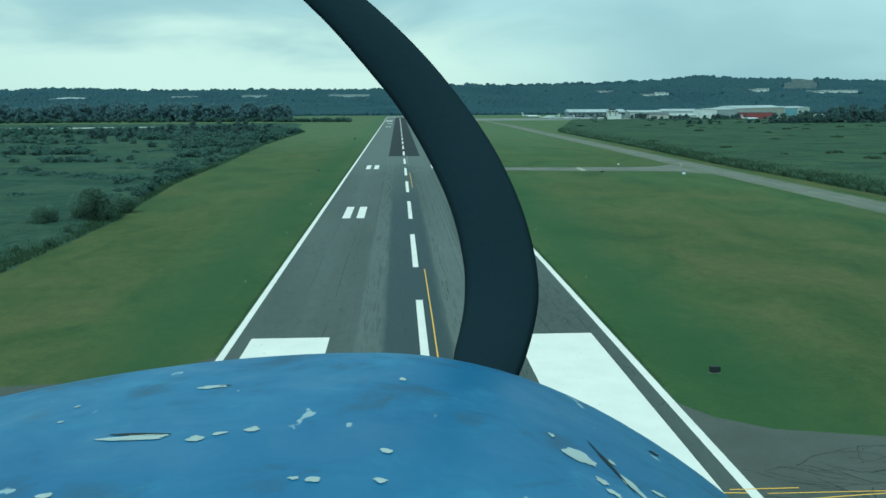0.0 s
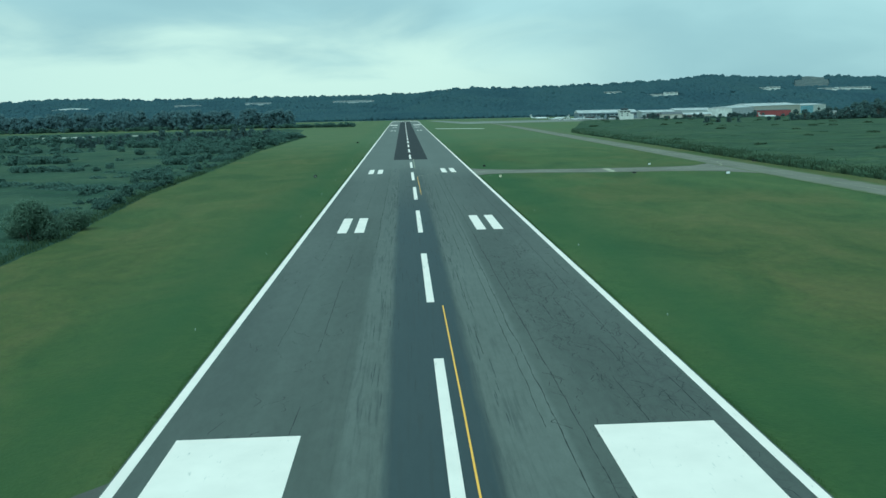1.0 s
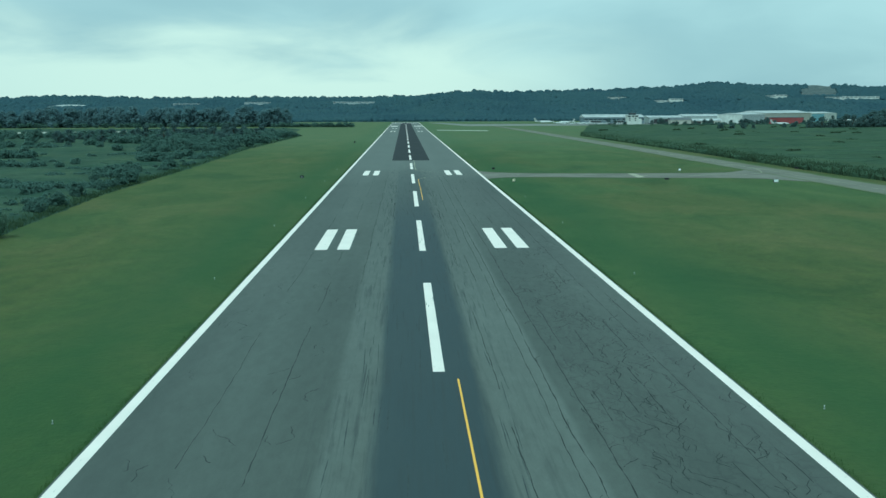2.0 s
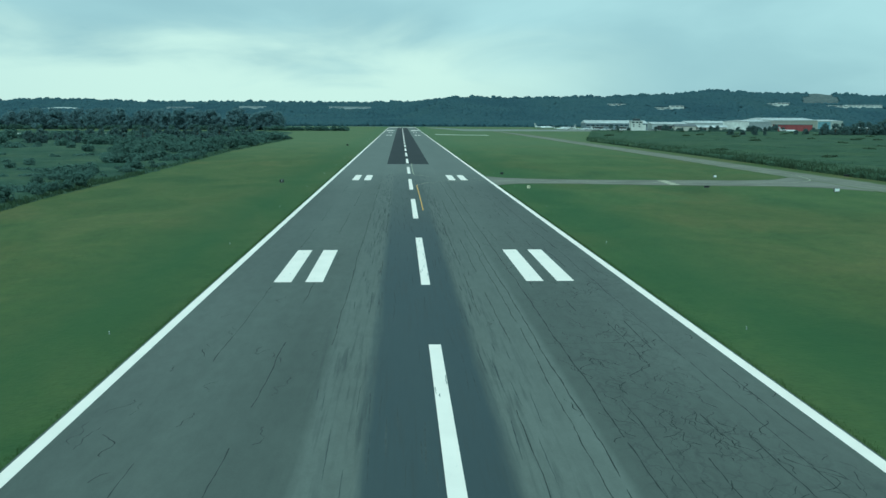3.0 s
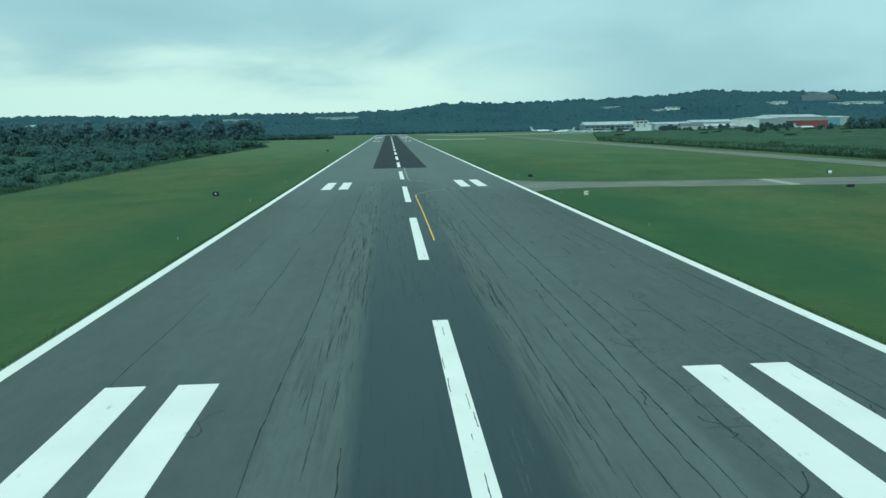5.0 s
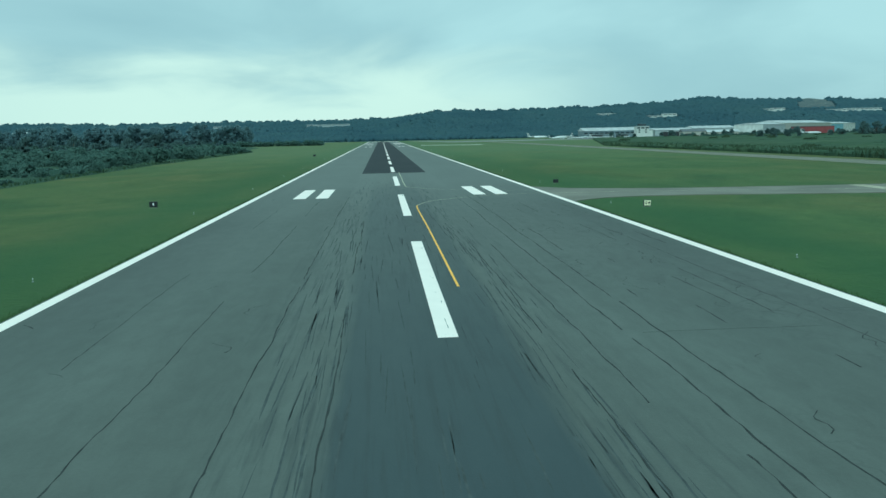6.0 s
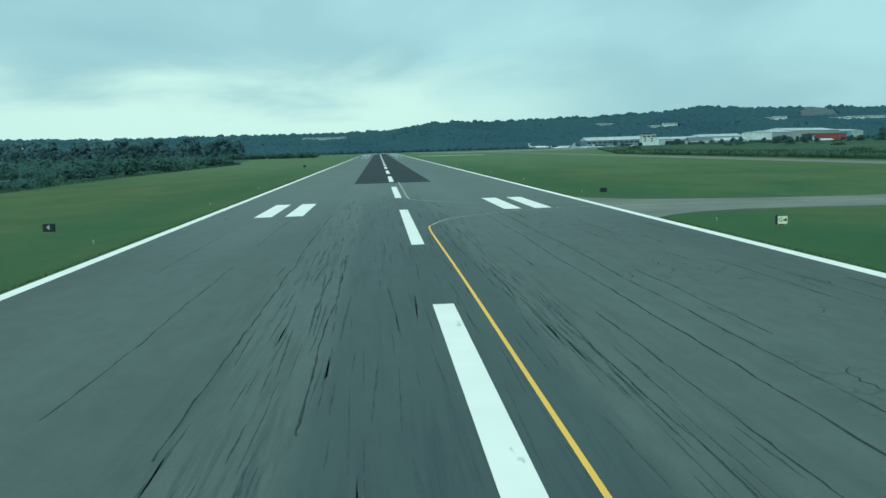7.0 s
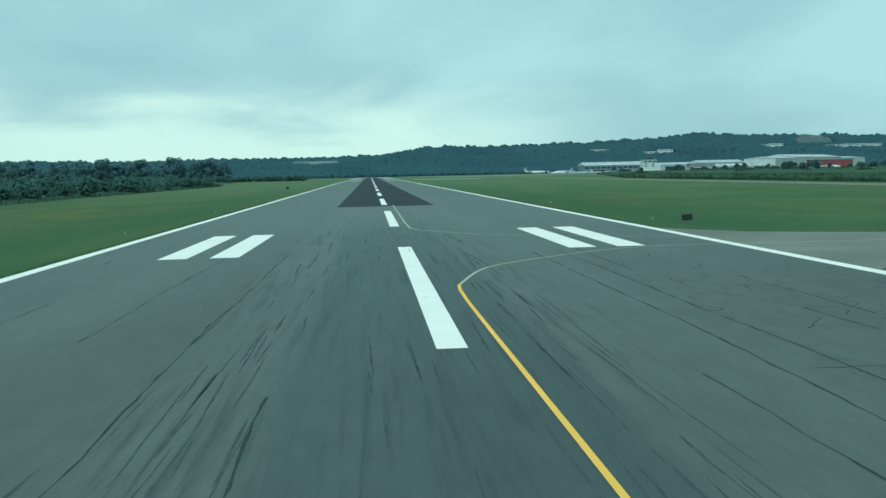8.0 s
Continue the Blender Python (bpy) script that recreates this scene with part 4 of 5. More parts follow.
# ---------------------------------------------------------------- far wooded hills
def crowns(name, spots, label, seed, mat=HAZED_WOODS, finer=1, tall=(0.55, 0.85)):
    """Rough leafy crowns over a slope, one lumpy ball of facets each."""
    bm = bmesh.new()
    bmesh.ops.create_icosphere(bm, subdivisions=finer, radius=1.0)
    bm.verts.ensure_lookup_table()
    ball = np.array([v.co for v in bm.verts])
    tri = np.array([[v.index for v in f.verts] for f in bm.faces])
    bm.free()
    rg = np.random.default_rng(seed)
    n, k = len(spots), len(ball)
    lump = 1 + 0.13 * rg.standard_normal((n, k, 1)).clip(-1.6, 1.6)
    rad = spots[:, 3][:, None, None] * np.array([1, 1, 1.0])
    rad = rad * np.stack([np.ones(n), np.ones(n), rg.uniform(*tall, n)], 1)[:, None, :]
    # each crown is turned its own way, so that no point stands up
    q = rg.normal(size=(n, 4)); q /= np.linalg.norm(q, axis=1, keepdims=True)
    w, x, y, z = q.T
    turn = np.stack([1 - 2 * (y * y + z * z), 2 * (x * y - w * z), 2 * (x * z + w * y), 2 * (x * y + w * z), 1 - 2 * (x * x + z * z), 2 * (y * z - w * x),
                     2 * (x * z - w * y), 2 * (y * z + w * x), 1 - 2 * (x * x + y * y)], 1).reshape(n, 3, 3)
    v = (spots[:, None, :3] + np.einsum("nij,kj->nki", turn, ball) * lump * rad).reshape(-1, 3)
    f = (tri[None] + (np.arange(n) * k)[:, None, None]).reshape(-1, 3)
    me = bpy.data.meshes.new(name)
    me.vertices.add(len(v)); me.vertices.foreach_set("co", v.ravel())
    me.loops.add(f.size); me.loops.foreach_set("vertex_index", f.ravel())
    me.polygons.add(len(f)); me.polygons.foreach_set("loop_start", np.arange(len(f)) * 3)
    me.update(calc_edges=True)
    me.polygons.foreach_set("use_smooth", [True] * len(me.polygons))
    me.materials.append(mat)
    return tagged(new(name, me), label, "woodland", kind="stuff")


def woods_spots(count, a0, a1, y0, y1, r0, r1, seed, skew=1.0):
    """Tree spots between two bearings (x / y) and two distances."""
    rg = np.random.default_rng(seed)
    y = np.sqrt(rg.uniform(y0 ** 2, y1 ** 2, count))
    x = rg.uniform(a0, a1, count) * y
    r = r0 + (r1 - r0) * rg.uniform(0, 1, count) ** skew
    z = terrain(x, y) + 4.0 * smooth((y - 1690) / 150) + r * 0.32
    return np.stack([x, y, z, r], 1)


clearings = [(592, 2430, 30), (697, 2290, 42), (992, 2310, 35), (1170, 2250, 76), (-1250, 3300, 95), (-820, 3330, 54), (-553, 3330, 54), (-193, 3360, 84)]


def cleared(s):
    """Leaves out the trees on building plots and on the bare cut."""
    keep = np.ones(len(s), bool)
    for cx, cy, r in clearings:
        keep &= ~((abs(s[:, 0] - cx) < r) & (s[:, 1] > cy - 55) & (s[:, 1] < cy + 25))
    a = s[:, 0] / s[:, 1]
    keep &= ~((a > 0.465) & (a < 0.496) & (s[:, 1] > 2600)) & ~((a > 0.457) & (a < 0.502) & (s[:, 1] > 2310) & (s[:, 1] <= 2600))
    return s[keep]


crowns("hill_woods", cleared(woods_spots(27000, 0.0, 0.60, 1690, 2770, 4.2, 7.6, 61)), "haze-tinted blue-green woodland covering near hills", 62)
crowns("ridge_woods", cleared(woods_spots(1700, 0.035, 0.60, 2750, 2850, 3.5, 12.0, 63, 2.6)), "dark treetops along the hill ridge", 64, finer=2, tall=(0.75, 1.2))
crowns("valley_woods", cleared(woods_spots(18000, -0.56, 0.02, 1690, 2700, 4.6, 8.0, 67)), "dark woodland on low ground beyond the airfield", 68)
crowns("distant_woods", cleared(woods_spots(16500, -0.56, 0.06, 2700, 4330, 6.5, 10.5, 69)), "haze-tinted blue-green woodland on the farthest hills", 70)
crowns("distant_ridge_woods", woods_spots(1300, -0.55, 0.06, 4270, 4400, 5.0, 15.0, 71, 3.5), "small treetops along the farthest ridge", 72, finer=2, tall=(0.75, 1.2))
# single tall trees that stand out of the ridge: bearing x at 2800 m, half-width, height over the ridge
lone = []
for x, r, up in ((1395, 8, 17), (1386, 6, 11), (1440, 12, 10), (1452, 11, 8), (1482, 11, 10), (1528, 13, 9), (1540, 12, 8), (1040, 8, 9), (1160, 11, 6), (800, 4, 7), (815, 3, 9), (835, 4, 8), (868, 4, 7), (905, 5, 7), (1210, 9, 6)):
    z = float(terrain(np.array(float(x)), np.array(2800.0)))
    lone += [(x, 2800, z + up - r * 0.4, r), (x - r * 0.45, 2803, z + up * 0.45, r * 0.9), (x + r * 0.5, 2798, z + up * 0.3, r * 0.85)]
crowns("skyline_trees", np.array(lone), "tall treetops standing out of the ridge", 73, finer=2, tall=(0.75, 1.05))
# ---------------------------------------------------------------- buildings
def building(name, x0, x1, y0, depth, h, wall_mat, roof_mat, label, category="building", bays=0, band=None, pitch=0.0, door=None, rz=0.0):
    """Walls, a roof with a rim, window bays and doors on the side that faces the runway."""
    b = empty(name, x0, y0, -0.04, rz)
    w = x1 - x0
    boxed("wall", (0, w, 0, depth, 0, h), wall_mat, b)
    if pitch:
        bm = bmesh.new()
        v = [bm.verts.new(p) for p in ((-0.5, -0.6, h), (w + 0.5, -0.6, h), (w + 0.5, depth + 0.6, h), (-0.5, depth + 0.6, h), (-0.5, depth / 2, h + pitch), (w + 0.5, depth / 2, h + pitch))]
        for q in ((0, 1, 5, 4), (2, 3, 4, 5), (0, 4, 3), (1, 2, 5), (3, 2, 1, 0)):
            bm.faces.new([v[i] for i in q])
        part("roof", bm, roof_mat, b)
    else:
        boxed("roof", (-0.4, w + 0.4, -0.4, depth + 0.4, h + 0.003, h + 0.7), roof_mat, b)
    if band:
        z0, z1 = band
        n = bays or max(2, int(w / 6))
        for i in range(n):
            win = boxed("window", (w * (i + 0.12) / n, w * (i + 0.88) / n, -0.12, 0.05, z0, z1), GLASS, b)
            boxed("sill", (w * (i + 0.10) / n, w * (i + 0.90) / n, -0.3, 0.0, z0 - 0.25, z0 - 0.003), WALL_WHITE, win)
    for d in door or ():
        a, c, z0, z1, mat = d
        dr = boxed("door", (a, c, -0.18, 0.05, z0, z1), mat, b)
        n = max(2, int((c - a) / 5))
        for i in range(1, n):
            boxed("door_seam", (a + (c - a) * i / n - 0.08, a + (c - a) * i / n + 0.08, -0.22, -0.15, z0, z1), DARK, dr)
    return tagged(b, label, category, group="airport buildings")


building("terminal", 266, 357, 1305, 34, 9.6, WALL_BLUE, ROOF, "long low blue-grey terminal with a light metal roof", "terminal building", 13, (5.2, 7.8), pitch=4.2, door=[(8, 26, 0, 4.2, DARK), (44, 60, 0, 4.2, DARK)])
tower = building("control_tower", 291.4, 306.1, 1150, 10, 13.4, WALL_WHITE, ROOF, "white control tower block with small dark windows", "control tower", 3, (11.2, 12.8))
for z in (6.4, 8.9):
    for a in (2.2, 9.8):
        boxed("window", (a, a + 2.0, -0.12, 0.05, z, z + 1.3), GLASS, tower)
cab = boxed("cab", (3.2, 11.5, 2, 8.5, 14.11, 16.2), GLASS, tower, "glazed tower cab")
boxed("cab_roof", (2.8, 11.9, 1.6, 8.9, 16.203, 16.6), ROOF_DARK, cab)
part("mast", rod(bmesh.new(), (7.3, 5, 16.6), (7.3, 5, 19), 0.10, 0.04), METAL, tower)
boxed("annex", (14.703, 19.1, 0, 12, 0, 8.8), WALL_WHITE, tower, "lower white annex")
building("hangar", 371, 425, 1330, 40, 8.8, WALL_PALE, ROOF, "pale grey hangar with a light metal roof", "hangar", pitch=2.8, door=[(8, 34, 0, 6.5, DARK)])
building("hangar", 425.6, 484, 1330, 40, 10.4, WALL_PALE, ROOF, "wide grey hangar with a light metal roof", "hangar", pitch=3.2, door=[(6, 50, 0, 7, WALL_TAN)])
building("low_shed", 372, 402, 1225, 12, 6.4, WALL_TAN, ROOF_DARK, "low tan shed in front of hangars", "shed", pitch=3.4, door=[(3, 12, 0, 4, DARK)])
building("low_shed", 404, 445, 1225, 12, 5.2, WALL_TAN, ROOF, "long low tan shed in front of hangars", "shed", pitch=2.6, door=[(4, 12, 0, 4, DARK), (18, 30, 0, 4, DARK)])
# a row of large hangars that stands askew to the runway, its white end wall towards it
building("large_hangar", 472, 551, 1218, 37, 13.4, WALL_DULL, ROOF, "large hangar with a white end wall and grey front", "hangar", pitch=2.0, door=[(0.5, 78.5, 0, 13.0, WALL_PALE)], rz=45.2)
building("large_hangar", 528.1, 716, 1274.6, 46, 14.8, WALL_TAN, ROOF, "very large pale tan hangar with a broad light roof", "hangar", pitch=3.8, door=[(20, 60, 0, 9.5, WALL_PALE), (90, 130, 0, 9.5, WALL_PALE)], rz=45.2)
building("large_hangar", 661.0, 785, 1408.4, 46, 13.6, WALL_DULL, ROOF, "large hangar with a pale blue door", "hangar", pitch=2.4, door=[(3, 62, 0, 12.6, BLUE_DOOR), (66, 118, 2, 12, WALL_DULL)], rz=45.2)
building("red_hangar", 483, 532, 1158, 8, 9.4, RED, ROOF_DARK, "low hangar with a row of red doors", "hangar", door=[(1, 48, 0, 8.8, RED)])
building("low_shed", 638, 674, 1250, 14, 4.6, WALL_DULL, ROOF_WHITE, "low white shed beside trees", "shed", pitch=1.2, door=[(4, 12, 0, 3.5, DARK)])
building("low_shed", 457, 473, 1165, 10, 4.5, WALL_PALE, ROOF, "low pale shed beside the red hangar", "shed", door=[(3, 12, 0, 3.2, DARK)])


def hill_house(x0, x1, y, h, label, mat=WALL_WHITE):
    """A long low building whose upper storey shows over the treetops below it."""
    z = float(terrain(np.array((x0 + x1) / 2), np.array(y)))
    b = building("hillside_building", x0, x1, y, 16, h, mat, ROOF_WHITE, label, "distant building", bays=max(3, int((x1 - x0) / 11)), band=(h - 2.2, h - 0.8))
    b.location.z = z - 1.0
    return b


HOUSES = [(566, 618, 2430, 8.2, "long white building on a wooded hillside"), (659, 700, 2290, 8.2, "low white building on a wooded hillside"),
          (700.5, 735, 2292, 10.7, "white stepped building on a wooded hillside"), (961, 991, 2310, 9.0, "white building on a wooded hillside"),
          (991.5, 1023, 2312, 10.4, "white building on a wooded hillside"), (1098, 1151, 2250, 8.6, "long white building high on the hillside"),
          (1151.5, 1243, 2252, 10.8, "long white building high on the hillside")]
for spec in HOUSES:
    hill_house(*spec)
warehouse = empty("hillside_building", -1318, 3300, 0)
warehouse.location.z = float(terrain(np.array(-1243.0), np.array(3300.0))) - 5.0
boxed("wall", (0, 152, 0, 60, 0, 11), WALL_PALE, warehouse)
bm = bmesh.new()
front = [bm.verts.new((152 * i / 14, -1.0, 11.004 + 7.5 * math.sin(math.pi * i / 14) ** 0.8)) for i in range(15)]
back = [bm.verts.new((v.co.x, 61.0, v.co.z)) for v in front]
for i in range(14):
    bm.faces.new((front[i], front[i + 1], back[i + 1], back[i]))
bm.faces.new(front); bm.faces.new(back[::-1])
bm.faces.new((front[0], back[0], back[14], front[14]))
part("roof", bm, ROOF_WHITE, warehouse, "pale arched roof")
tagged(warehouse, "large low warehouse with a pale arched roof among trees", "distant building", "airport buildings")
hill_house(-868, -772, 3330, 14.5, "low pale building among far trees", WALL_PALE)
hill_house(-602, -505, 3330, 16, "low pale building among far trees", WALL_PALE)
hill_house(-272, -115, 3360, 16.5, "low pale building among far trees", WALL_PALE)
# a bare cut up the hill with a raised flat-topped block, haze in its colour
sa, sy = np.linspace(0, 1, 30), np.linspace(2330, 2790, 50)
SA, SY = np.meshgrid(sa, sy)
wide = 1 - smooth((SY - 2560) / 120)
SX = (0.466 - 0.009 * wide + SA * (0.029 + 0.016 * wide)) * SY
SZ = terrain(SX, SY) + 3.0 + 3.0 * np.sin(SX / 13.0) * np.sin(SY / 19.0) + 1.6 * np.sin(SX / 5.0 + SY / 11.0) + 7 * smooth((SY - 2640) / 60)
rim_i, rim_j = np.arange(30)[None] + 0 * SY, np.arange(50)[:, None] + 0 * SX
edge_drop = np.minimum.reduce([rim_i, 29 - rim_i, rim_j, 49 - rim_j])
SZ -= 14 * (edge_drop < 1)
quarry = mesh_object("bare_slope", np.stack([SX.ravel(), SY.ravel(), SZ.ravel()], 1), [(j * 30 + i, j * 30 + i + 1, j * 30 + i + 31, j * 30 + i + 30) for j in range(49) for i in range(29)], HAZED_SOIL)
tagged(quarry, "bare haze-grey slope with a flat-topped block on the wooded hill", "bare slope", kind="structure")
pale = slab("field_strip", [(-340, 850), (-262, 890), (-262, 906), (-430, 872), (-440, 850)], -0.3, 1.25, BLEACHED)
tagged(pale, "pale strip of bare pavement beyond the brush", "pavement", kind="structure")


# ---------------------------------------------------------------- parked aircraft and cars
def make_jet(L, label, category="business jet"):
    """A small twin jet, nose towards -y, on its wheels."""
    j = empty("jet")
    r = L * 0.058
    bm = bmesh.new()
    prof = [(0, 0.02), (0.04, 0.45), (0.12, 0.85), (0.22, 1.0), (0.65, 1.0), (0.85, 0.6), (1.0, 0.15)]
    rings = []
    for q, k in prof:
        rings.append([bm.verts.new((r * k * math.cos(a), -L / 2 + q * L, r * 1.9 + r * k * math.sin(a) + (0.25 * r if q > 0.8 else 0))) for a in np.linspace(0, 2 * math.pi, 13)[:-1]])
    for A, B in zip(rings, rings[1:]):
        for i in range(12):
            bm.faces.new((A[i], A[(i + 1) % 12], B[(i + 1) % 12], B[i]))
    bm.faces.new(rings[0]); bm.faces.new(rings[-1])
    part("fuselage", bm, PLANE_WHITE, j, smooth=True)
    for s in (-1, 1):
        slab_wing = bmesh.new()
        pts = [(s * r * 0.6, -L * 0.06), (s * L * 0.46, L * 0.10), (s * L * 0.46, L * 0.15), (s * r * 0.6, L * 0.13)]
        t = [slab_wing.verts.new((x, y, r * 1.25 + abs(x) * 0.05)) for x, y in pts]
        u = [slab_wing.verts.new((x, y, r * 1.25 + abs(x) * 0.05 - 0.18)) for x, y in pts]
        slab_wing.faces.new(t); slab_wing.faces.new(u[::-1])
        for i in range(4):
            slab_wing.faces.new((t[i], u[i], u[(i + 1) % 4], t[(i + 1) % 4]))
        part("wing", slab_wing, PLANE_WHITE, j)
        part("engine", rod(bmesh.new(), (s * r * 1.55, L * 0.18, r * 2.3), (s * r * 1.55, L * 0.36, r * 2.3), r * 0.42, r * 0.32, 12), METAL, j)
        part("wheel", rod(bmesh.new(), (s * r * 1.3 - 0.12, L * 0.06, 0.35), (s * r * 1.3 + 0.12, L * 0.06, 0.35), 0.35), RUBBER, j)
        part("strut", rod(bmesh.new(), (s * r * 1.3, L * 0.06, 0.35), (s * r * 1.0, L * 0.05, r * 1.3), 0.08), METAL, j)
    part("wheel", rod(bmesh.new(), (-0.1, -L * 0.38, 0.3), (0.1, -L * 0.38, 0.3), 0.3), RUBBER, j)
    part("strut", rod(bmesh.new(), (0, -L * 0.38, 0.3), (0, -L * 0.37, r * 1.3), 0.07), METAL, j)
    fin = bmesh.new()
    box(fin, -0.12, 0.12, L * 0.36, L * 0.5, r * 2.5, r * 2.5 + L * 0.17)
    for v in fin.verts:
        if v.co.z > r * 3:
            v.co.y = L * 0.52 + (v.co.y - L * 0.43) * 0.55
            v.co.x *= 0.5
    part("fin", fin, PLANE_WHITE, j)
    part("tailplane", box(bmesh.new(), -L * 0.16, L * 0.16, L * 0.44, L * 0.52, r * 2.5 + L * 0.16, r * 2.5 + L * 0.17 + 0.1), PLANE_WHITE, j)
    for i in range(4):
        boxed("window", (r * 0.9, r * 1.01, -L * 0.2 + i * L * 0.09, -L * 0.2 + i * L * 0.09 + 0.5, r * 1.9, r * 2.3), GLASS, j)
    boxed("windscreen", (-r * 0.5, r * 0.5, -L * 0.42, -L * 0.385, r * 2.2, r * 2.55), GLASS, j)
    return tagged(j, label, category, "parked aircraft")


jet = make_jet(21, "white business jet parked on the apron")
jet.matrix_basis = pose(213, 1352, -0.04, 0, 0, 78) @ Matrix.Scale(1.3, 4)
for x, y, a, s in ((246, 1338, -101, 1.1), (266, 1296, -70, 0.75), (228, 1312, 62, 0.7), (254, 1290, 105, 0.62), (278, 1288, 70, 0.6), (236, 1296, -60, 0.6), (479, 1110, 84, 1.1)):
    c = copy_thing(jet, pose(x, y, -0.04, 0, 0, a))
    c.matrix_basis = pose(x, y, -0.04, 0, 0, a) @ Matrix.Scale(s, 4)


def make_light_plane():
    p = empty("light_aircraft")
    bm = bmesh.new()
    rings = []
    for y, w, z0, z1 in ((-2.3, 0.35, 0.8, 1.5), (-1.2, 0.5, 0.65, 1.7), (-0.4, 0.55, 0.6, 2.2), (1.0, 0.5, 0.7, 2.15), (2.2, 0.3, 1.0, 1.8), (4.9, 0.08, 1.4, 1.65)):
        rings.append([bm.verts.new(q) for q in ((-w, y, z0), (w, y, z0), (w, y, z1), (-w, y, z1))])
    for A, B in zip(rings, rings[1:]):
        for i in range(4):
            bm.faces.new((A[i], A[(i + 1) % 4], B[(i + 1) % 4], B[i]))
    bm.faces.new(rings[0]); bm.faces.new(rings[-1])
    bmesh.ops.bevel(bm, geom=bm.edges[:], offset=0.08, segments=2, affect="EDGES")
    part("fuselage", bm, PLANE_WHITE, p)
    boxed("wing", (-5.4, 5.4, -0.9, 0.6, 2.2, 2.36), PLANE_WHITE, p, bevel=0.06)
    boxed("tailplane", (-1.7, 1.7, 4.2, 4.95, 1.55, 1.63), PLANE_WHITE, p)
    boxed("fin", (-0.06, 0.06, 4.1, 5.1, 1.6, 2.9), PLANE_WHITE, p)
    boxed("windscreen", (-0.5, 0.5, -1.15, -0.75, 1.7, 2.1), GLASS, p)
    for x, y in ((-1.2, 0.2), (1.2, 0.2), (0, -1.9)):
        part("wheel", rod(bmesh.new(), (x - 0.08, y, 0.2), (x + 0.08, y, 0.2), 0.2), RUBBER, p)
        part("strut", rod(bmesh.new(), (x, y, 0.2), (x * 0.4, y, 0.9), 0.04), METAL, p)
    boxed("propeller", (-0.95, 0.95, -2.42, -2.36, 1.1, 1.22), DARK, p)
    return tagged(p, "small white high-wing aircraft tied down on the apron", "light aircraft", "parked aircraft")


plane = make_light_plane()
plane.matrix_basis = pose(255, 1300, -0.04, 0, 0, 40)
for i in range(13):
    copy_thing(plane, pose(226 + i * 8.2 + rng.uniform(-2, 2), 1246 + (i % 3) * 14 + rng.uniform(-3, 3), -0.04, 0, 0, rng.uniform(0, 360)))


def make_car(mat, label):
    c = empty("car")
    bm = bmesh.new()
    box(bm, -0.88, 0.88, -2.2, 2.2, 0.35, 0.9, 0.12)
    part("body", bm, mat, c)
    cabin = box(bmesh.new(), -0.8, 0.8, -1.0, 1.6, 0.88, 1.45)
    for v in cabin.verts:
        if v.co.z > 1.2:
            v.co.x *= 0.82
            v.co.y = v.co.y * 0.75
    part("cabin", cabin, GLASS, c)
    boxed("roof", (-0.64, 0.64, -0.7, 1.15, 1.45, 1.50), mat, c)
    for x in (-0.8, 0.8):
        for y in (-1.35, 1.35):
            part("wheel", rod(bmesh.new(), (x - 0.1, y, 0.33), (x + 0.1, y, 0.33), 0.33, n=12), RUBBER, c)
    return tagged(c, label, "car", "cars in the car park")


cars = [make_car(m, l) for m, l in zip(CAR_PAINTS, ("white car parked beside the terminal", "silver car parked beside the terminal", "dark car parked beside the terminal"))]
for i in range(30):
    x, y = 262 + i * 2.9 if i < 22 else 345 + (i - 22) * 3.0, 1288 if i % 2 else 1282
    m = pose(x, y, -0.04, 0, 0, rng.choice([0, 180]) + rng.uniform(-4, 4))
    if i < 3:
        cars[i].matrix_basis = m
    else:
        copy_thing(cars[int(rng.integers(0, 3))], m)


# ---------------------------------------------------------------- airfield signs and lights
def lettering(name, text, size, mat, parent, x, y, z):
    cu = bpy.data.curves.new(name, "FONT")
    cu.body, cu.size, cu.align_x, cu.align_y, cu.extrude = text, size, "CENTER", "CENTER", 0.006
    tmp = bpy.data.objects.new(name, cu)
    scene.collection.objects.link(tmp)
    me = bpy.data.meshes.new_from_object(tmp)
    bpy.data.objects.remove(tmp)
    me.materials.append(mat)
    ob = new(name, me)
    ob.parent = parent
    ob.matrix_basis = pose(x, y, z, 90, 0, 0)
    return ob


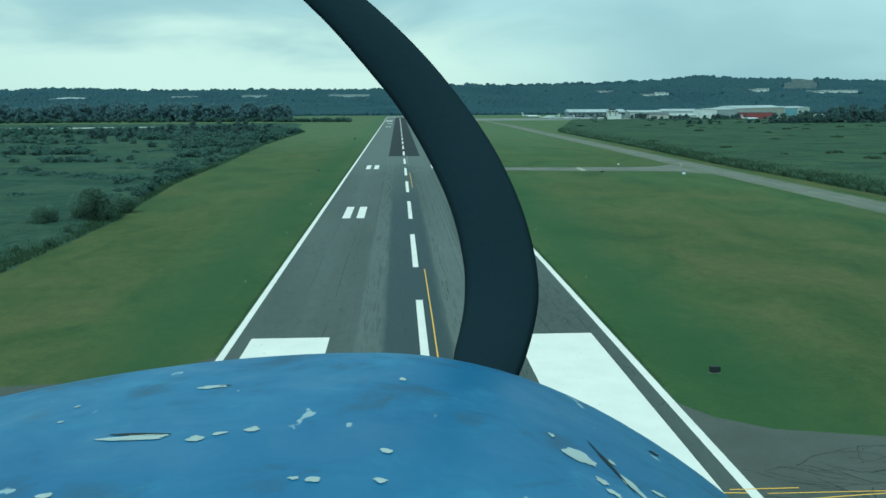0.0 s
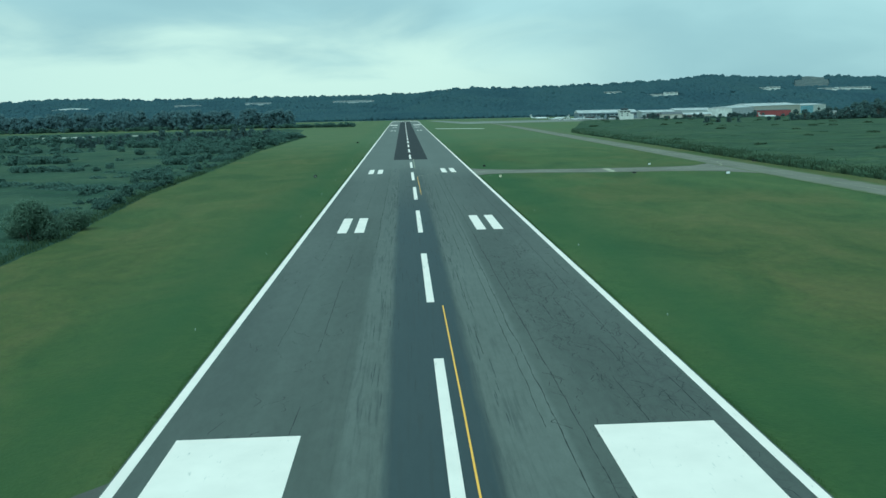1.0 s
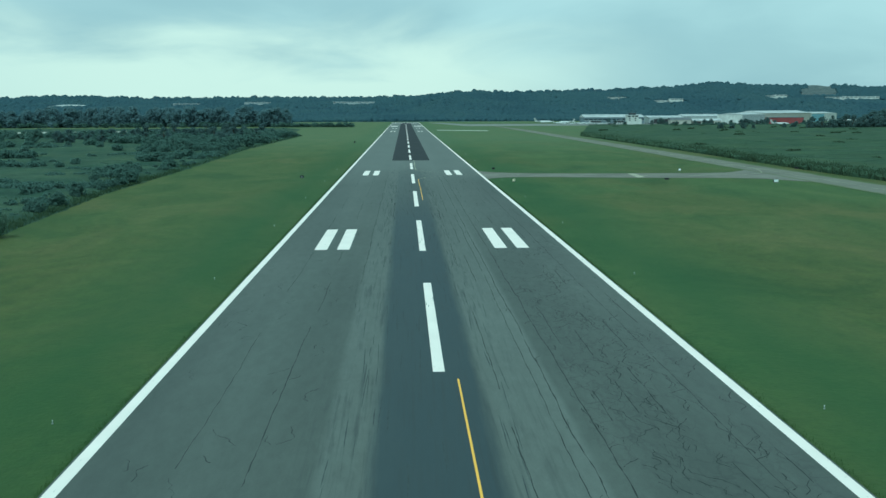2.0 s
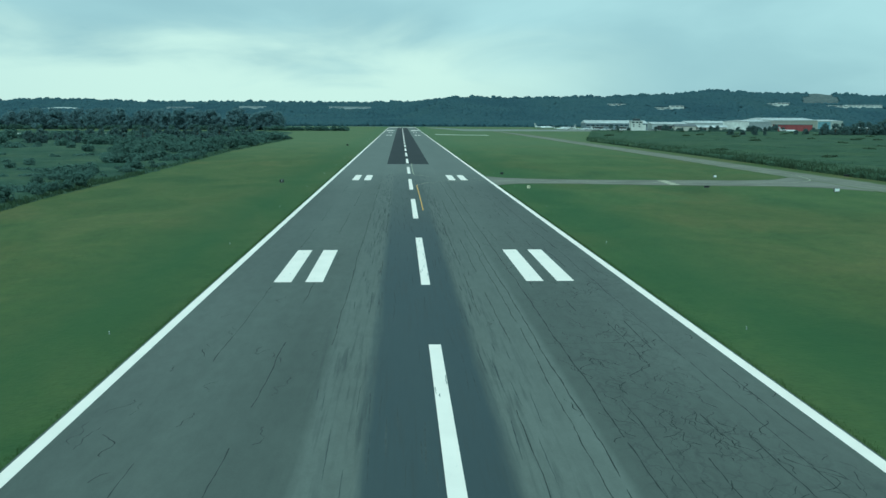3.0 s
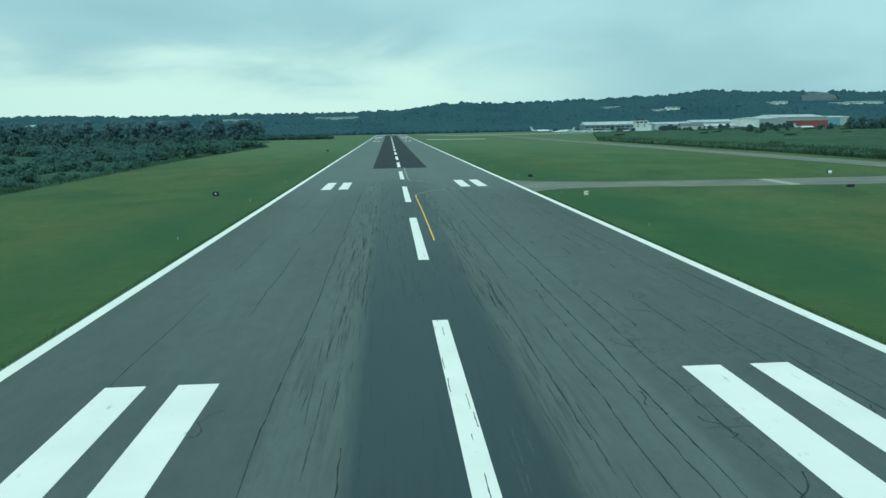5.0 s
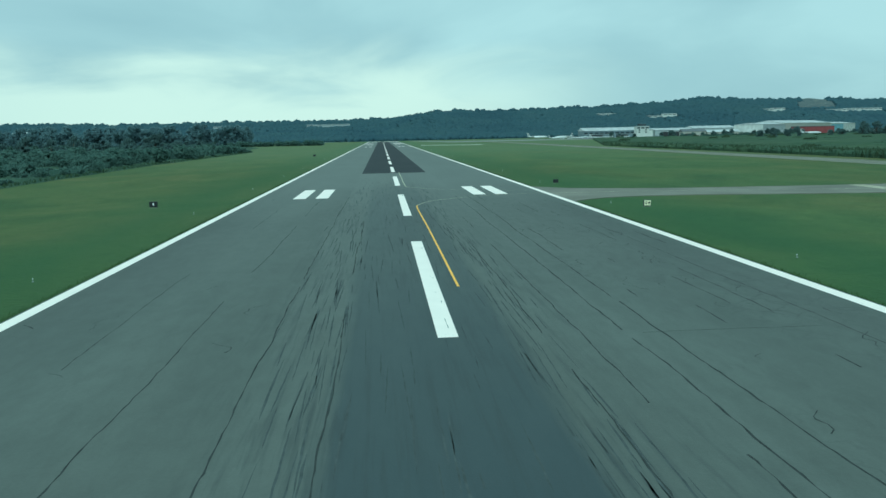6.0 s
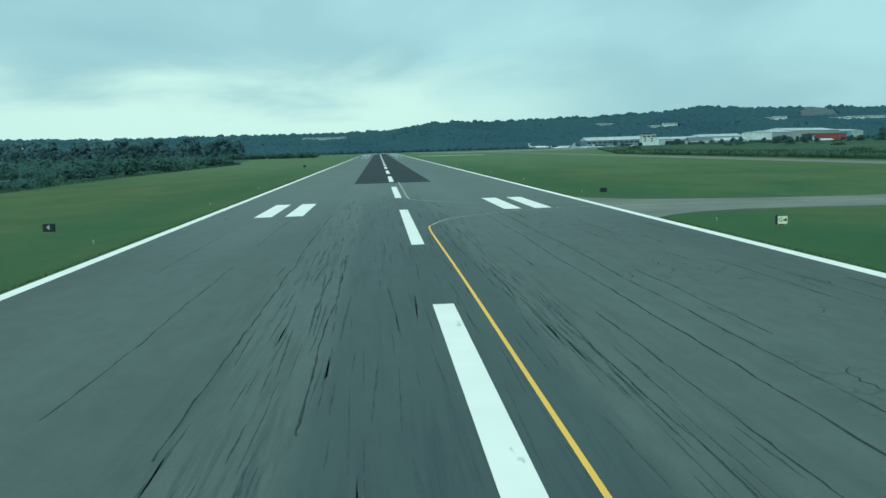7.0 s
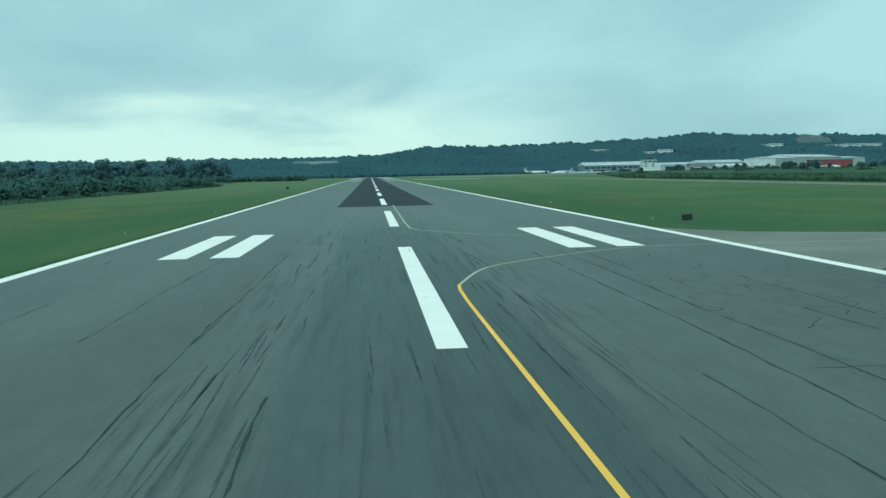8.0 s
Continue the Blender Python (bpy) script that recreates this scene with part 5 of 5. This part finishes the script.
def airfield_sign(x, y, w, h, face_mat, label, text=None, text_mat=None, rz=0.0, arrow=False):
    """A lit box sign on two legs over a concrete pad; its face looks back down the runway."""
    s = empty("airfield_sign", x, y, -0.12, rz)
    boxed("pad", (-w / 2 - 0.05, w / 2 + 0.05, -0.30, 0.30, -0.1, 0.02), TAXI, s, "concrete pad")
    boxed("housing", (-w / 2, w / 2, -0.15, 0.22, 0.12, 0.12 + h), SIGN_BLACK, s, bevel=0.03)
    face = boxed("face", (-w / 2 + 0.05, w / 2 - 0.05, -0.175, -0.12, 0.17, 0.07 + h), face_mat, s)
    for a in (-w / 3, w / 3):
        part("leg", rod(bmesh.new(), (a, 0, 0.0), (a, 0, 0.14), 0.05), METAL, s)
    if text:
        lettering("lettering", text, h * (0.62 if arrow else 0.85), text_mat, face, -w * 0.22 if arrow else 0, -0.185, 0.12 + h / 2)
    if arrow:
        bm = bmesh.new()
        z = 0.12 + h / 2
        box(bm, w * 0.04, w * 0.26, -0.19, -0.178, z - 0.06, z + 0.06)
        v = [bm.verts.new(q) for q in ((w * 0.24, -0.19, z + 0.22), (w * 0.24, -0.19, z - 0.22), (w * 0.41, -0.19, z))]
        bm.faces.new(v)
        part("arrow", bm, SIGN_BLACK, face, "black arrow")
    return tagged(s, label, "airfield sign")


airfield_sign(-35.0, 290.0, 1.10, 0.78, SIGN_BLACK, "black distance sign with a white number four", "4", SIGN_WHITE, 0)
airfield_sign(29.8, 271.0, 0.90, 0.74, SIGN_YELLOW, "yellow taxiway sign with black letter and arrow", "G", SIGN_BLACK, 0, True)
for x, y, w, h in ((29.2, 324.5, 0.95, 0.62), (29.7, 24.3, 1.1, 0.6), (76.6, 273.2, 1.3, 0.5), (136.2, 316.0, 1.4, 0.6), (-35.4, 591, 1.2, 0.9)):
    airfield_sign(x, y, w, h, SIGN_BLACK, "dark back of a box sign standing in mown grass", rz=180)
airfield_sign(104.9, 261.0, 1.6, 0.8, SIGN_WHITE, "pale white taxiway sign standing in mown grass", rz=15)
airfield_sign(92.6, 311, 1.0, 0.7, SIGN_WHITE, "small pale sign beside the taxiway", rz=10)


def make_edge_light():
    e = empty("edge_light")
    part("base", rod(bmesh.new(), (0, 0, -0.05), (0, 0, 0.06), 0.07, n=12), METAL, e)
    part("stake", rod(bmesh.new(), (0, 0, 0.05), (0, 0, 0.20), 0.018), METAL, e)
    part("lens", rod(bmesh.new(), (0, 0, 0.19), (0, 0, 0.28), 0.04, 0.03, 12), LAMP_GLASS, e)
    return tagged(e, "white frangible runway edge light on a short stake", "edge light", "runway edge lights")


light = make_edge_light()
first = True
for k in range(-5, 26):
    for x in (-26.8, 27.0):
        y = 22.5 + 51.0 * k
        if (-10 < y < 30 and x > 0) or (0 < y < 30 and x < 0):
            continue
        m = pose(x, y, -0.12)
        if first:
            light.matrix_basis, first = m, False
        else:
            copy_thing(light, m)

# ---------------------------------------------------------------- nose of the carrying aircraft, where the shot begins
NOSE = look((-2.593, -59.607, 27.681), (-2.095, -49.764, 25.986), -0.24)
nose = new("aircraft_nose")
nose.matrix_basis = NOSE
tagged(nose, "weathered light blue aircraft engine cowling with chipped paint", "aircraft nose")
SC = 0.78


def cowl_point(u, d):
    """u: metres across from the cowling's middle; d: metres ahead (both before scaling)."""
    top = -(0.1836 + (1.5 - d) * 0.0926) if d < 1.5 else -(0.1836 + 1.1 * (d - 1.5) ** 2)
    drop = (0.170 * abs(u) ** 1.9 if u < 0 else 0.657 * u ** 2.06) * (1 + 0.23 * (d - 1.5))
    return Vector(((u - 0.126) * SC, (top - drop) * SC, -d * SC))


us = [-1.0 + i * 1.75 / 40 for i in range(41)]
ds = [0.72 + i * 0.78 / 18 for i in range(19)] + [1.54, 1.6, 1.68, 1.78, 1.9]
bm = bmesh.new()
outer = [[bm.verts.new(cowl_point(u, d)) for u in us] for d in ds]
inner = [[bm.verts.new(cowl_point(u, d) - Vector((0, 0.012, 0))) for u in us] for d in ds]
for G, flip in ((outer, False), (inner, True)):
    for j in range(len(ds) - 1):
        for i in range(len(us) - 1):
            q = (G[j][i], G[j][i + 1], G[j + 1][i + 1], G[j + 1][i])
            bm.faces.new(q[::-1] if flip else q)
rim = [(j, 0) for j in range(len(ds))] + [(len(ds) - 1, i) for i in range(1, len(us))] + [(j, len(us) - 1) for j in range(len(ds) - 2, -1, -1)] + [(0, i) for i in range(len(us) - 2, 0, -1)]
for a, b in zip(rim, rim[1:] + rim[:1]):
    bm.faces.new((outer[a[0]][a[1]], outer[b[0]][b[1]], inner[b[0]][b[1]], inner[a[0]][a[1]]))
cowling = part("cowling", bm, COWL, nose, smooth=True)
rp = random.Random(3)


def chip(u, d, w, l, mat, name, turn=0.0, label=""):
    """A flake of missing paint, lying just on the skin."""
    b = bmesh.new()
    ring, waves = [], [(k, rp.uniform(-0.3, 0.3) / k ** 0.5, rp.uniform(0, 6.28)) for k in (2, 3, 4, 5, 7)]
    for i in range(28):
        a = 2 * math.pi * i / 28
        r = 1 + sum(h * math.cos(k * a + p) for k, h, p in waves) + rp.uniform(-0.08, 0.08)
        du, dd = w * r * math.cos(a), l * r * math.sin(a)
        du, dd = du * math.cos(turn) - dd * math.sin(turn), du * math.sin(turn) + dd * math.cos(turn)
        ring.append(b.verts.new(cowl_point(u + du, d + dd) + Vector((0, 0.0008, 0))))
    b.faces.new(ring)
    part(name, b, mat, cowling, label)


for u, d, w, l, t in ((-0.226, 1.310, 0.020, 0.010, 0), (-0.258, 1.068, 0.046, 0.010, -0.2), (-0.175, 1.046, 0.010, 0.012, 0.3), (-0.150, 1.062, 0.009, 0.006, 0.5), (-0.112, 1.073, 0.009, 0.010, 0.2), (0.061, 0.989, 0.007, 0.008, 0),
                      (0.061, 0.895, 0.007, 0.007, 0), (-0.009, 0.893, 0.008, 0.008, 0), (-0.03, 0.897, 0.005, 0.005, 0), (0.064, 1.328, 0.006, 0.008, 0), (-0.284, 0.883, 0.009, 0.007, 0), (-0.417, 1.278, 0.004, 0.006, 0), (-0.404, 1.191, 0.004, 0.005, 0),
                      (0.300, 1.120, 0.017, 0.026, 0.3), (0.316, 1.112, 0.008, 0.014, 0.1), (0.362, 1.072, 0.009, 0.030, 0.3), (0.319, 1.041, 0.007, 0.012, 0.2), (0.327, 1.010, 0.007, 0.010, 0.2), (0.399, 1.090, 0.008, 0.008, 0.2), (0.410, 1.066, 0.026, 0.008, 0.5),
                      (0.352, 1.150, 0.004, 0.010, 0.2), (0.275, 1.180, 0.004, 0.008, 0), (0.47, 1.11, 0.014, 0.012, 0.6)):
    chip(u, d, w, l, PRIMER, "paint_chip", t, "bare pale primer")
for u, d, w, l, t in ((-0.255, 1.082, 0.040, 0.005, -0.25), (0.345, 1.136, 0.003, 0.078, 0.16), (0.461, 1.366, 0.014, 0.006, 0.9), (-0.206, 1.312, 0.010, 0.003, 0)):
    chip(u, d, w, l, CRACK, "paint_crack", t, "dark open crack")
# one blade stands above the cowling; its root runs down to the hub behind the nose bowl
spine = [(-0.08, -0.40), (0.03, -0.32), (0.08, -0.21), (0.107, -0.09), (0.094, 0.022), (0.053, 0.135), (-0.014, 0.249), (-0.087, 0.342), (-0.20, 0.456), (-0.32, 0.545)]
chord = [0.055, 0.08, 0.125, 0.135, 0.125, 0.115, 0.10, 0.09, 0.075, 0.04]
fine_spine = arc_line(spine, 0.02)
chord = list(np.interp(np.linspace(0, 1, len(fine_spine)), np.linspace(0, 1, len(chord)), chord))
spine = fine_spine
bm = bmesh.new()
rings = []
for i, ((x, y), c) in enumerate(zip(spine, chord)):
    a, b = Vector(spine[max(i - 1, 0)]), Vector(spine[min(i + 1, len(spine) - 1)])
    t = (b - a).normalized()
    s = Vector((t.y, -t.x))
    tw = radians(55 - 45 * i / len(spine))
    ring = []
    for k in range(10):
        w, th = c / 2 * math.cos(2 * math.pi * k / 10), 0.016 * math.sin(2 * math.pi * k / 10)
        ring.append(bm.verts.new((x + s.x * w, y + s.y * w, -1.58 + th + w * 0.35 * math.sin(tw))))
    rings.append(ring)
for A, B in zip(rings, rings[1:]):
    for k in range(10):
        bm.faces.new((A[k], A[(k + 1) % 10], B[(k + 1) % 10], B[k]))
bm.faces.new(rings[0]); bm.faces.new(rings[-1])
part("propeller_blade", bm, PROP, nose, "matt black propeller blade", smooth=True)
part("hub", rod(bmesh.new(), (-0.22, -0.42, -1.50), (-0.22, -0.42, -1.72), 0.13, 0.10, 20), METAL, nose)
